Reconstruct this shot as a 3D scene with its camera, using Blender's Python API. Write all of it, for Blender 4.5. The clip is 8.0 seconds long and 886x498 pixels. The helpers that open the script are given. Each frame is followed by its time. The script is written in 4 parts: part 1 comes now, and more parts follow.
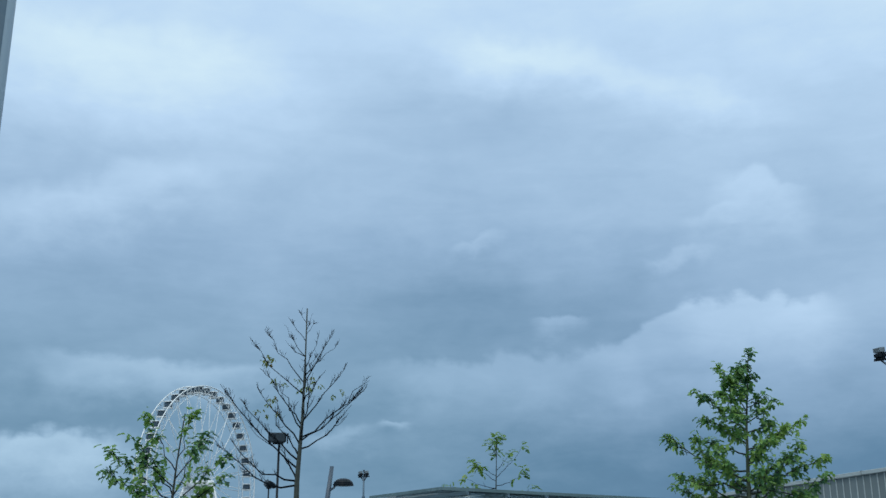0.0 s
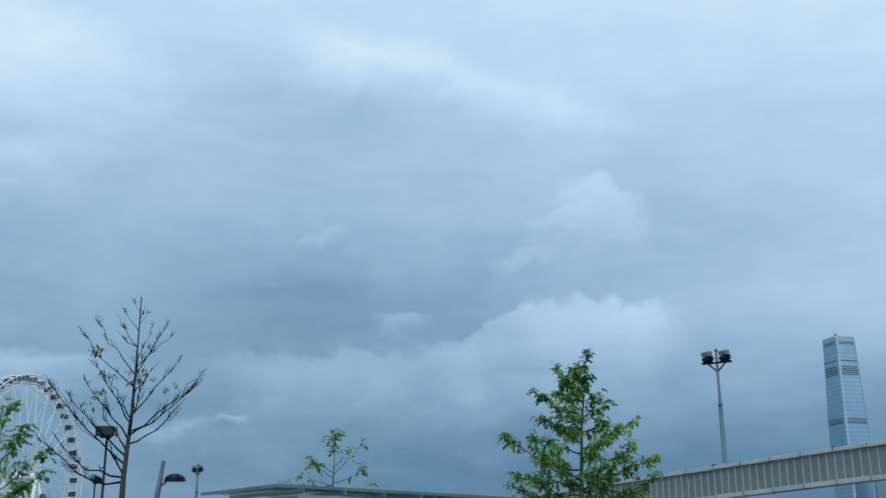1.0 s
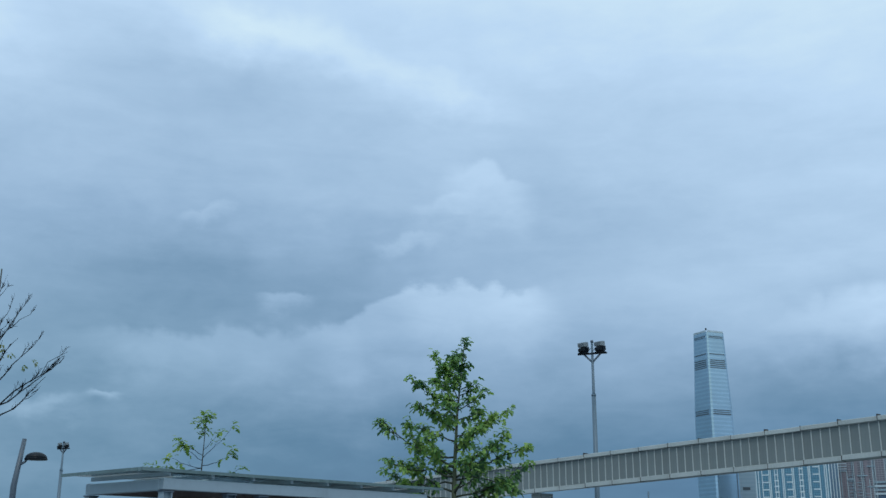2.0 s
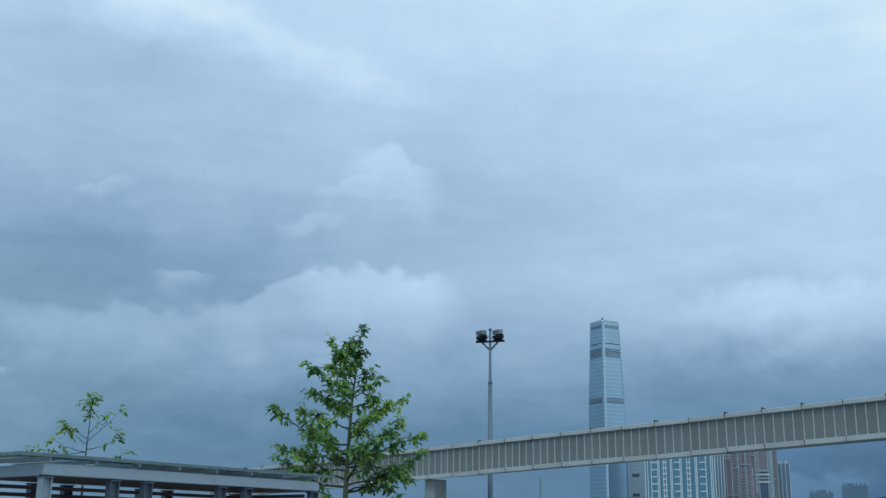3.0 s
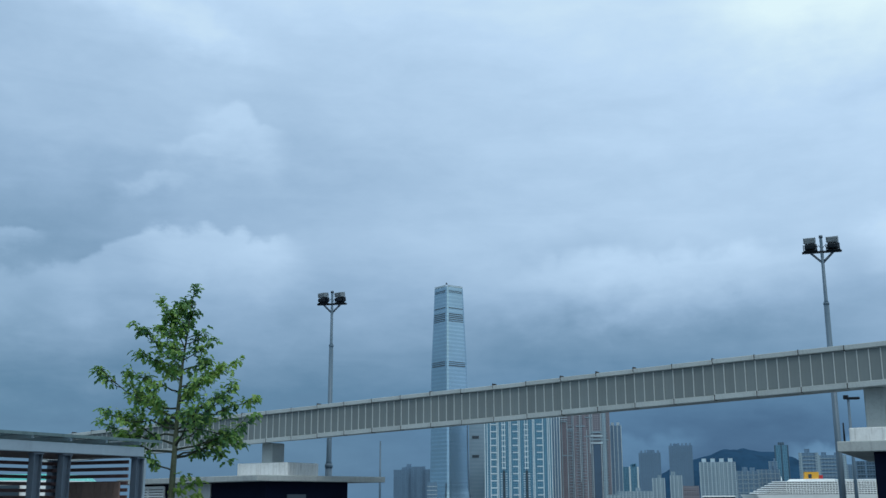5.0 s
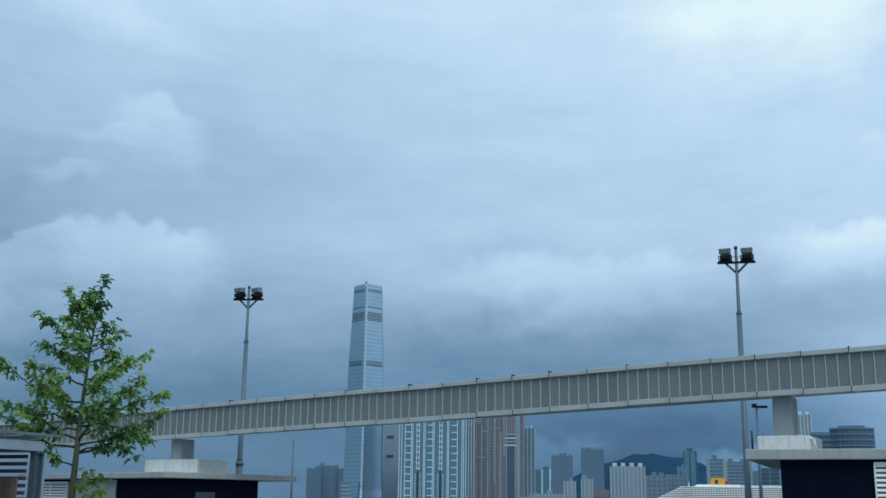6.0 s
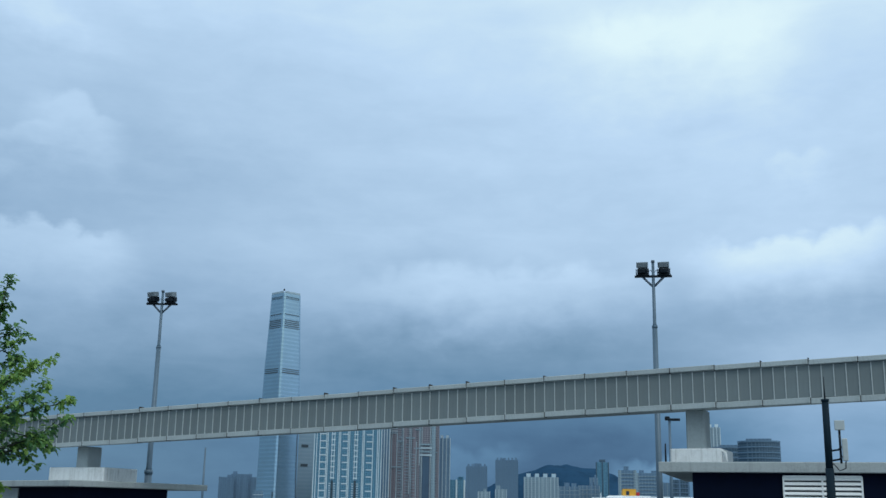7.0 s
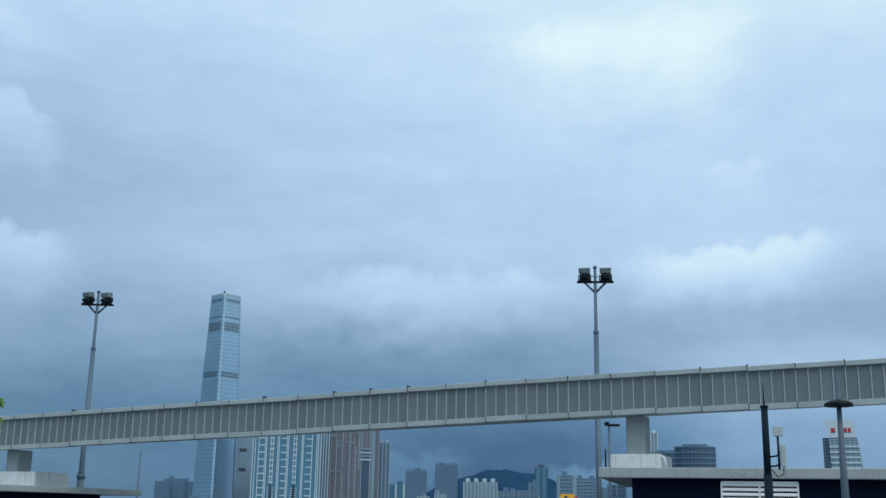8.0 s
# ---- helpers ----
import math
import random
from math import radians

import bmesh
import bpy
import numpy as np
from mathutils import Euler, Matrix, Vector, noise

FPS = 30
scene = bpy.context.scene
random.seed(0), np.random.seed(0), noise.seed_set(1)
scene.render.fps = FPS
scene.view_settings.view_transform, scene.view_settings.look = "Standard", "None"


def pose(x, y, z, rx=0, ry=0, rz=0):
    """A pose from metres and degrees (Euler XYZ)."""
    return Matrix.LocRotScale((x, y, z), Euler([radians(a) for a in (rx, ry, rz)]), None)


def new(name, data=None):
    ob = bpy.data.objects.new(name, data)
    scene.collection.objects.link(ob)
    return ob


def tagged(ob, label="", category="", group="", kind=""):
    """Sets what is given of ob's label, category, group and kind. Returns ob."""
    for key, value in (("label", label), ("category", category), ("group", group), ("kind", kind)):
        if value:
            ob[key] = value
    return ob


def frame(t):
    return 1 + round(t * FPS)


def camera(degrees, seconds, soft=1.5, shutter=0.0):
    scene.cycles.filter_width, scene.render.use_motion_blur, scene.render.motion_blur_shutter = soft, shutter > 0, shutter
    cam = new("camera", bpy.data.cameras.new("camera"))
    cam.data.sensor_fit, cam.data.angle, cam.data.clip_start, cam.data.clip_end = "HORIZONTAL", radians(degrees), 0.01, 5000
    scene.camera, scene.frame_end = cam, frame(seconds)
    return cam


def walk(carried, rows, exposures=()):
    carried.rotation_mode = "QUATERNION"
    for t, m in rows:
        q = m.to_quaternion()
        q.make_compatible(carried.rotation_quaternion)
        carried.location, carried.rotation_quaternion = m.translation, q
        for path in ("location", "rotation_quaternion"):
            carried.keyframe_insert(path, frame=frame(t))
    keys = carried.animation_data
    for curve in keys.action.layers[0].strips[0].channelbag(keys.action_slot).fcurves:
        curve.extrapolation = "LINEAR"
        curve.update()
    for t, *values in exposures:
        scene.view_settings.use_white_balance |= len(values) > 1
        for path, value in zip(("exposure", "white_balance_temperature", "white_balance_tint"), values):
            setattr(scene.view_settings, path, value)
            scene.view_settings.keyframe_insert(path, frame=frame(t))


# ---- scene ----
cam = camera(44.80, 8.0)
PATH = [
    (0.0, -0.000, 0.000, 1.600, 107.118, 0.101, 28.287),
    (0.5, -0.045, 0.109, 1.628, 107.066, 0.388, 23.613),
    (1.0, -0.094, 0.212, 1.653, 106.845, 0.409, 19.833),
    (1.5, -0.104, 0.322, 1.685, 106.435, 0.156, 16.443),
    (3.0, -0.082, 0.552, 1.843, 105.132, -0.611, 7.779),
    (3.5, -0.058, 0.641, 1.862, 104.637, -0.537, 5.586),
    (4.0, -0.032, 0.749, 1.872, 104.131, -0.077, 3.695),
    (5.5, 0.042, 1.107, 1.904, 103.085, -0.188, -2.678),
    (6.0, 0.055, 1.228, 1.924, 103.263, -0.716, -4.968),
    (6.5, 0.069, 1.359, 1.944, 103.592, -0.890, -7.246),
    (7.0, 0.077, 1.490, 1.956, 103.827, -0.959, -9.424),
    (7.5, 0.087, 1.621, 1.967, 103.925, -1.104, -11.382),
    (8.0, 0.110, 1.743, 1.979, 104.117, -0.949, -12.582),
]
walk(cam, [(t, pose(x, y, z, rx, ry, rz)) for t, x, y, z, rx, ry, rz in PATH])

# ---- world: heavy broken overcast over the harbour, soft high sun ----
# each bank: azimuth, elevation of its top, half width, softness of the top edge, depth below (degrees), brightness, slope
CLOUD_BANKS = [
    (-11.0, 19.9, 2.3, 0.6, 3.0, 0.085, -0.3),
    (-13.6, 18.6, 1.6, 0.6, 2.0, 0.05, 0.3),
    (-14.5, 25.6, 5.5, 1.6, 2.4, 0.1, -0.28),
    (-11.2, 14.0, 4.1, 0.6, 7.0, 0.135, 0.03),
    (-16.8, 12.9, 3.6, 0.6, 6.0, 0.115, 0.42),
    (-21.9, 13.3, 1.7, 0.4, 1.2, 0.11, 0.1),
    (-15.1, 16.6, 2.0, 0.4, 0.8, 0.06, 0.1),
    (-26.8, 17.6, 1.4, 0.5, 1.1, 0.06, 0.2),
    (-25.5, 11.2, 7.5, 0.8, 4.4, 0.095, 0.05),
    (12.2, 12.6, 8.4, 1.3, 3.6, 0.125, 0.05),
    (22.5, 26.0, 7.5, 2.6, 5.2, 0.17, 0.05),
    (-23.5, 28.0, 5.5, 2.0, 3.0, 0.13, -0.1),
    (-24.6, 15.4, 11.5, 2.7, 4.5, -0.13, 0.0),
    (9.5, 9.1, 14.0, 1.5, 2.8, -0.1, 0.0),
]
CLOUD_BANKS_FAR = [
    (-13.0, 17.5, 9.0, 2.4, 3.6, -0.05, 0.0),
    (-4.5, 18.5, 7.0, 2.4, 4.5, -0.04, 0.0),
    (-3.5, 25.5, 8.0, 2.5, 5.0, -0.06, 0.0),
    (-27.5, 25.4, 7.0, 1.8, 3.6, -0.07, 0.0),
    (-44.0, 11.0, 7.0, 0.9, 2.6, 0.14, 0.0),
    (-44.5, 14.8, 6.0, 1.6, 2.6, -0.04, 0.0),
    (-48.4, 6.9, 4.6, 0.9, 3.4, 0.25, 0.0),
    (-33.8, 7.4, 2.2, 0.8, 1.2, 0.12, 0.0),
    (-30.8, 8.0, 1.1, 0.3, 0.7, 0.12, 0.0),
    (-45.5, 27.5, 9.5, 3.0, 6.0, 0.16, 0.0),
    (-46.7, 20.0, 7.0, 1.8, 3.2, 0.12, 0.25),
    (27.8, 14.1, 5.5, 0.9, 3.8, 0.17, 0.05),
    (28.7, 18.3, 1.5, 0.6, 1.8, 0.06, 0.0),
    (11.2, 3.1, 2.4, 0.8, 1.8, 0.1, 0.0),
    (20.2, 2.7, 2.6, 0.6, 1.6, 0.16, 0.1),
    (16.5, 4.2, 7.0, 1.6, 3.6, -0.1, 0.0),
    (-36.0, 9.0, 10.0, 1.0, 1.2, -0.06, 0.02),
]

class Graph:
    """Short calls for building a node tree."""

    def __init__(self, tree):
        self.tree = tree
        tree.nodes.clear()

    def node(self, kind):
        return self.tree.nodes.new(kind)

    def put(self, socket, value):
        if isinstance(value, bpy.types.NodeSocket):
            self.tree.links.new(value, socket)
        else:
            socket.default_value = value

    def math(self, op, a, b=0.0, c=0.0, clamp=False):
        n = self.node("ShaderNodeMath")
        n.operation, n.use_clamp = op, clamp
        for i, value in enumerate((a, b, c)):
            self.put(n.inputs[i], value)
        return n.outputs[0]

    def span(self, value, a, b, lo=0.0, hi=1.0, kind="SMOOTHSTEP"):
        n = self.node("ShaderNodeMapRange")
        n.interpolation_type = kind
        for i, v in enumerate((value, a, b, lo, hi)):
            self.put(n.inputs[i], v)
        return n.outputs[0]

    def noise(self, vector, scale, detail=4.0, rough=0.55, warp=0.0):
        n = self.node("ShaderNodeTexNoise")
        if vector is not None:
            self.put(n.inputs["Vector"], vector)
        n.inputs["Scale"].default_value = scale
        n.inputs["Detail"].default_value = detail
        n.inputs["Roughness"].default_value = rough
        n.inputs["Distortion"].default_value = warp
        return n

    def ramp(self, value, stops, kind="LINEAR"):
        n = self.node("ShaderNodeValToRGB")
        n.color_ramp.interpolation = kind
        e = n.color_ramp.elements
        while len(e) < len(stops):
            e.new(0.5)
        for slot, (at, colour) in zip(e, stops):
            slot.position = at
            slot.color = (*colour, 1.0) if len(colour) == 3 else colour
        self.put(n.inputs[0], value)
        return n.outputs[0]

    def mix(self, fac, a, b, blend="MIX"):
        n = self.node("ShaderNodeMix")
        n.data_type, n.blend_type = "RGBA", blend
        self.put(n.inputs[0], fac)
        for i, v in ((6, a), (7, b)):
            self.put(n.inputs[i], (*v, 1.0) if isinstance(v, tuple) and len(v) == 3 else v)
        return n.outputs[2]


SUN_ELEVATION, SUN_AZIMUTH = 52.0, 165.0   # azimuth clockwise from +y: behind the viewer
world = bpy.data.worlds.new("overcast_sky")
scene.world = world
world.use_nodes = True
g = Graph(world.node_tree)
way = g.node("ShaderNodeTexCoord").outputs["Generated"]
xyz = g.node("ShaderNodeSeparateXYZ")
g.put(xyz.inputs[0], way)
az = g.math("MULTIPLY", g.math("ARCTAN2", xyz.outputs[0], xyz.outputs[1]), 57.2958)
el = g.math("MULTIPLY", g.math("ARCSINE", xyz.outputs[2]), 57.2958)
stretch = g.node("ShaderNodeVectorMath")
stretch.operation = "MULTIPLY"
g.put(stretch.inputs[0], way)
stretch.inputs[1].default_value = (1.0, 1.0, 1.9)
flow = stretch.outputs[0]
big = g.noise(flow, 3.6, 3.0, 0.5)
mid = g.noise(flow, 11.0, 6.0, 0.56, 0.15)
fine = g.noise(flow, 30.0, 6.0, 0.6, 0.2)
# rounded heads along the cloud tops, and long thin wisps within the sheets
heads = g.noise(way, 21.0, 2.0, 0.45)
small_heads = g.noise(way, 52.0, 3.0, 0.5)
long_way = g.node("ShaderNodeVectorMath")
long_way.operation = "MULTIPLY"
g.put(long_way.inputs[0], way)
long_way.inputs[1].default_value = (1.0, 1.0, 4.2)
wisps = g.noise(long_way.outputs[0], 9.0, 7.0, 0.58, 0.5)


def billow(field, size):
    return g.math("MULTIPLY", g.math("ABSOLUTE", g.math("SUBTRACT", field.outputs[0], 0.5)), size)


warp_v = g.math("ADD", g.math("MULTIPLY", g.math("SUBTRACT", mid.outputs[0], 0.5), 2.0),
                g.math("MULTIPLY", g.math("SUBTRACT", fine.outputs[0], 0.5), 0.9))
warp_v = g.math("SUBTRACT", warp_v, g.math("ADD", billow(heads, 2.6), billow(small_heads, 0.8)))
warp_v = g.math("ADD", warp_v, 0.22)
col = g.node("ShaderNodeSeparateColor")
g.put(col.inputs[0], mid.outputs["Color"])
warp_u = g.math("MULTIPLY", g.math("SUBTRACT", col.outputs[2], 0.5), 4.0)
u = g.math("ADD", az, warp_u)
v = g.math("ADD", el, warp_v)
value = g.span(el, -2.0, 6.0, 0.24, 0.31, "LINEAR")
value = g.math("ADD", value, g.math("MULTIPLY", g.span(el, 9.0, 16.0), g.span(az, -25.0, 20.0, 0.04, 0.22)))
value = g.math("ADD", value, g.math("MULTIPLY", g.span(el, 4.0, 9.5, 1.0, 0.0), g.span(az, -38.0, -18.0, 0.04, -0.07)))
value = g.math("ADD", value, g.math("MULTIPLY", g.span(el, 3.5, 7.5, 1.0, 0.0), g.span(az, -4.0, 12.0, 0.0, -0.08)))
value = g.math("ADD", value, g.math("MULTIPLY", g.span(el, 7.0, 11.0, 1.0, 0.0), g.span(az, 19.0, 30.0, 0.0, 0.24)))
value = g.math("ADD", value, g.math("MULTIPLY", g.span(el, 20.0, 29.0), g.span(az, -30.0, 10.0, 0.06, 0.02)))
value = g.math("ADD", value, g.span(el, 6.0, 14.0, 0.0, 0.13, "SMOOTHSTEP"))
value = g.math("ADD", value, g.math("MULTIPLY", g.math("MULTIPLY", g.span(el, 4.0, 9.0), g.span(el, 13.0, 17.0, 1.0, 0.0)), g.span(az, -16.0, 2.0, 0.0, 0.07)))
value = g.math("ADD", value, g.span(el, 15.0, 32.0, 0.0, 0.27, "LINEAR"))
for at, top, half, edge, depth, gain, slope in CLOUD_BANKS + CLOUD_BANKS_FAR:
    soft_edge = edge * (0.5 if gain > 0 else 1.3)
    away = g.math("SUBTRACT", u, at)
    rise = g.math("MULTIPLY_ADD", away, -slope, v) if slope else v
    side = g.span(g.math("ABSOLUTE", away), half * 0.35, half * 1.25, 1.0, 0.0)
    lift = g.span(rise, top - soft_edge, top + soft_edge, 1.0, 0.0)
    fall = g.span(rise, top - depth * 1.3, top - depth * 0.1, 0.0, 1.0)
    value = g.math("MULTIPLY_ADD", g.math("MULTIPLY", side, lift), g.math("MULTIPLY", fall, gain * (1.2 if gain > 0 else 0.8)), value)
value = g.math("ADD", value, g.math("MULTIPLY", g.math("SUBTRACT", big.outputs[0], 0.5), 0.16))
value = g.math("ADD", value, g.math("MULTIPLY", g.math("SUBTRACT", mid.outputs[0], 0.5), 0.11))
value = g.math("ADD", value, g.math("MULTIPLY", g.math("SUBTRACT", fine.outputs[0], 0.5), 0.06))
value = g.math("ADD", value, g.math("MULTIPLY", g.math("SUBTRACT", wisps.outputs[0], 0.5), 0.12))
# the veiled sun brightens the half of the sky behind the viewer
veil = g.math("ADD", g.math("MULTIPLY", xyz.outputs[0], 0.2), g.math("MULTIPLY", xyz.outputs[1], -0.75))
veil = g.math("ADD", veil, g.math("MULTIPLY", xyz.outputs[2], 0.62))
value = g.math("ADD", value, g.span(veil, 0.1, 0.95, 0.0, 0.4))
cloud = g.ramp(value, [(0.0, (0.046, 0.105, 0.2)), (0.25, (0.117, 0.237, 0.376)), (0.5, (0.3, 0.46, 0.655)),
                       (0.75, (0.51, 0.705, 0.925)), (1.0, (0.75, 0.94, 1.0))])
# rain-laden air is bluer low over the far shore, greener low over the open side
blue_low = g.math("MULTIPLY", g.span(el, 3.0, 8.5, 1.0, 0.0), g.span(az, -8.0, 6.0))
cloud = g.mix(blue_low, cloud, g.mix(1.0, cloud, (0.925, 0.995, 1.055), "MULTIPLY"))
green_side = g.math("MULTIPLY", g.span(el, 8.0, 18.0, 1.0, 0.0), g.span(az, -34.0, -14.0, 1.0, 0.0))
cloud = g.mix(green_side, cloud, g.mix(1.0, cloud, (0.985, 1.01, 0.975), "MULTIPLY"))
sky = g.node("ShaderNodeTexSky")
sky.sky_type, sky.sun_disc = "NISHITA", False
sky.sun_elevation, sky.sun_rotation = radians(SUN_ELEVATION), radians(SUN_AZIMUTH)
thin = g.node("ShaderNodeVectorMath")
thin.operation = "SCALE"
g.put(thin.inputs[0], sky.outputs[0])
thin.inputs["Scale"].default_value = 0.06
shade = g.node("ShaderNodeBackground")
g.put(shade.inputs[0], g.mix(0.96, thin.outputs[0], cloud))
shade.inputs[1].default_value = 1.0
g.put(g.node("ShaderNodeOutputWorld").inputs[0], shade.outputs[0])

sun_data = bpy.data.lights.new("sun", "SUN")
sun_data.energy, sun_data.angle, sun_data.color = 0.8, radians(18), (1.0, 0.985, 0.96)
sun = new("sun", sun_data)
sun.matrix_world = pose(0, 0, 60, 90 - SUN_ELEVATION, 0, 180 - SUN_AZIMUTH)

# ---- materials ----


def material(name, colour, rough=0.6, metal=0.0, vary=0.15, grain=8.0, stain=0.6, bump=0.0, streak=0.0, tint=None, spread=0.0, ior=1.5):
    """A surface with grain and larger stains, optional rain streaks, and a spread between pieces."""
    m = bpy.data.materials.new(name)
    m.use_nodes = True
    k = Graph(m.node_tree)
    where = k.node("ShaderNodeTexCoord").outputs["Object"]
    small = k.noise(where, grain, 6.0, 0.6)
    large = k.noise(where, stain, 4.0, 0.6, 0.3)
    dark = tuple(c * (1 - 2.2 * vary) for c in colour)
    light = tuple(min(1.0, c * (1 + 1.2 * vary)) for c in colour)
    base = k.ramp(k.math("ADD", k.math("MULTIPLY", small.outputs[0], 0.45), k.math("MULTIPLY", large.outputs[0], 0.55)),
                  [(0.3, dark), (0.5, colour), (0.72, light)])
    if streak:
        sc = k.node("ShaderNodeMapping")
        k.put(sc.inputs[0], where)
        sc.inputs["Scale"].default_value = (9.0, 9.0, 0.5)
        run = k.noise(sc.outputs[0], 1.0, 4.0, 0.65)
        base = k.mix(k.span(run.outputs[0], 0.5, 0.75, 0.0, streak), base, tint or tuple(c * 0.35 for c in colour))
    if spread:
        rnd = k.node("ShaderNodeObjectInfo").outputs["Random"]
        gain = k.node("ShaderNodeHueSaturation")
        k.put(gain.inputs["Value"], k.span(rnd, 0, 1, 1 - spread, 1 + spread, "LINEAR"))
        k.put(gain.inputs["Color"], base)
        base = gain.outputs[0]
    p = k.node("ShaderNodeBsdfPrincipled")
    k.put(p.inputs["Base Color"], base)
    k.put(p.inputs["Roughness"], k.span(small.outputs[0], 0.2, 0.8, max(0.03, rough - 0.12), min(1.0, rough + 0.12), "LINEAR"))
    p.inputs["Metallic"].default_value = metal
    p.inputs["IOR"].default_value = ior
    if bump:
        b = k.node("ShaderNodeBump")
        b.inputs["Strength"].default_value = bump
        b.inputs["Distance"].default_value = 0.02
        k.put(b.inputs["Height"], small.outputs[0])
        k.put(p.inputs["Normal"], b.outputs[0])
    k.put(k.node("ShaderNodeOutputMaterial").inputs[0], p.outputs[0])
    return m


def leaf_material(name, stops):
    m = bpy.data.materials.new(name)
    m.use_nodes = True
    k = Graph(m.node_tree)
    rnd = k.node("ShaderNodeNewGeometry").outputs["Random Per Island"]
    where = k.node("ShaderNodeTexCoord").outputs["Object"]
    patch = k.noise(where, 1.3, 2.0)
    pick = k.math("ADD", k.math("MULTIPLY", rnd, 0.55), k.math("MULTIPLY", k.span(patch.outputs[0], 0.3, 0.7), 0.45))
    base = k.ramp(pick, stops)
    p = k.node("ShaderNodeBsdfPrincipled")
    k.put(p.inputs["Base Color"], base)
    p.inputs["Roughness"].default_value = 0.42
    t = k.node("ShaderNodeBsdfTranslucent")
    k.put(t.inputs[0], k.mix(0.5, base, (0.1, 0.16, 0.015), "ADD"))
    mixer = k.node("ShaderNodeMixShader")
    mixer.inputs[0].default_value = 0.38
    k.put(mixer.inputs[1], p.outputs[0])
    k.put(mixer.inputs[2], t.outputs[0])
    k.put(k.node("ShaderNodeOutputMaterial").inputs[0], mixer.outputs[0])
    return m


def facade_material(name, glass, bar, floor=3.6, bay=4.0, share=0.35, rough=0.25, metal=0.0, upright=0.3, uneven=0.35):
    """Curtain wall or flats far off: storeys and bays too fine to tell apart, real size, with differing panes."""
    m = bpy.data.materials.new(name)
    m.use_nodes = True
    k = Graph(m.node_tree)
    where = k.node("ShaderNodeTexCoord").outputs["Object"]
    ax = k.node("ShaderNodeSeparateXYZ")
    k.put(ax.inputs[0], where)
    across = k.math("ADD", ax.outputs[0], ax.outputs[1])
    row = k.math("DIVIDE", ax.outputs[2], floor)
    column = k.math("DIVIDE", across, bay)
    line = k.math("MAXIMUM", k.math("LESS_THAN", k.math("FRACT", row), share), k.math("LESS_THAN", k.math("FRACT", column), upright))
    cell = k.node("ShaderNodeCombineXYZ")
    k.put(cell.inputs[0], k.math("FLOOR", column))
    k.put(cell.inputs[1], k.math("FLOOR", row))
    rnd = k.node("ShaderNodeTexWhiteNoise")
    rnd.noise_dimensions = "2D"
    k.put(rnd.inputs["Vector"], cell.outputs[0])
    stain = k.noise(where, 0.02, 4.0)
    pane = k.mix(k.math("MULTIPLY", rnd.outputs[0], uneven), glass, tuple(c * 0.6 for c in glass))
    base = k.mix(line, pane, bar)
    base = k.mix(k.span(stain.outputs[0], 0.35, 0.7, 0.0, 0.3), base, tuple(c * 0.7 for c in bar))
    p = k.node("ShaderNodeBsdfPrincipled")
    k.put(p.inputs["Base Color"], base)
    k.put(p.inputs["Roughness"], k.math("MULTIPLY_ADD", line, 0.3 * min(1.0, uneven * 3), rough))
    p.inputs["Metallic"].default_value = metal
    k.put(k.node("ShaderNodeOutputMaterial").inputs[0], p.outputs[0])
    return m


CONCRETE = material("weathered_concrete", (0.34, 0.375, 0.385), 0.8, vary=0.16, grain=14, stain=0.7, bump=0.25, streak=0.35)
CONCRETE_PALE = material("painted_pale_concrete", (0.76, 0.78, 0.79), 0.75, vary=0.1, grain=10, stain=0.9, bump=0.15, streak=0.38, tint=(0.16, 0.15, 0.13))
PANEL = material("grey_ribbed_cladding", (0.152, 0.186, 0.198), 0.6, vary=0.1, grain=45, stain=0.5, bump=0.15, streak=0.15, spread=0.07)
RIB = material("pale_aluminium_rib", (0.41, 0.455, 0.47), 0.5, vary=0.08, grain=12)
COPING = material("pale_precast_coping", (0.37, 0.42, 0.438), 0.75, vary=0.12, grain=16, stain=1.0, bump=0.2, streak=0.25, spread=0.06)
JOINT = material("dark_joint", (0.03, 0.03, 0.03), 0.8)
NAVY = material("dark_navy_wall_paint", (0.003, 0.006, 0.018), 0.7, vary=0.12, grain=5, ior=1.12)
STEEL = material("painted_grey_steel", (0.085, 0.142, 0.2), 0.45, metal=0.1, vary=0.08, grain=20, stain=1.2, streak=0.12)
STEEL_WHITE = material("pale_blue_grey_steel", (0.26, 0.34, 0.415), 0.45, metal=0.1, vary=0.07, grain=12, stain=1.0, streak=0.12)
POST_BLUE = material("blue_grey_painted_steel", (0.085, 0.14, 0.19), 0.45, metal=0.1, vary=0.1, grain=12, stain=1.0, streak=0.15)
STEEL_DARK = material("slate_blue_painted_steel", (0.065, 0.095, 0.135), 0.45, vary=0.1, grain=14, streak=0.1)
BLACK = material("black_enamel", (0.004, 0.009, 0.016), 0.45, vary=0.1, ior=1.3)
GEAR = material("dark_grey_cast_metal", (0.035, 0.055, 0.08), 0.5, vary=0.1)
FLOOD_GREY = material("grey_cast_aluminium", (0.17, 0.21, 0.245), 0.45, vary=0.15, grain=18)
LENS = material("floodlight_glass", (0.04, 0.055, 0.07), 0.12, vary=0.05)
MAST_GREEN = material("dark_teal_painted_steel", (0.008, 0.02, 0.032), 0.7, vary=0.12, grain=9, ior=1.2)
CANOPY_EDGE = material("pale_green_glass_edge", (0.11, 0.17, 0.185), 0.25, vary=0.2, grain=2.5, stain=0.8)
WHITE = material("white_painted_metal", (0.74, 0.76, 0.77), 0.45, vary=0.05, grain=9, streak=0.1)
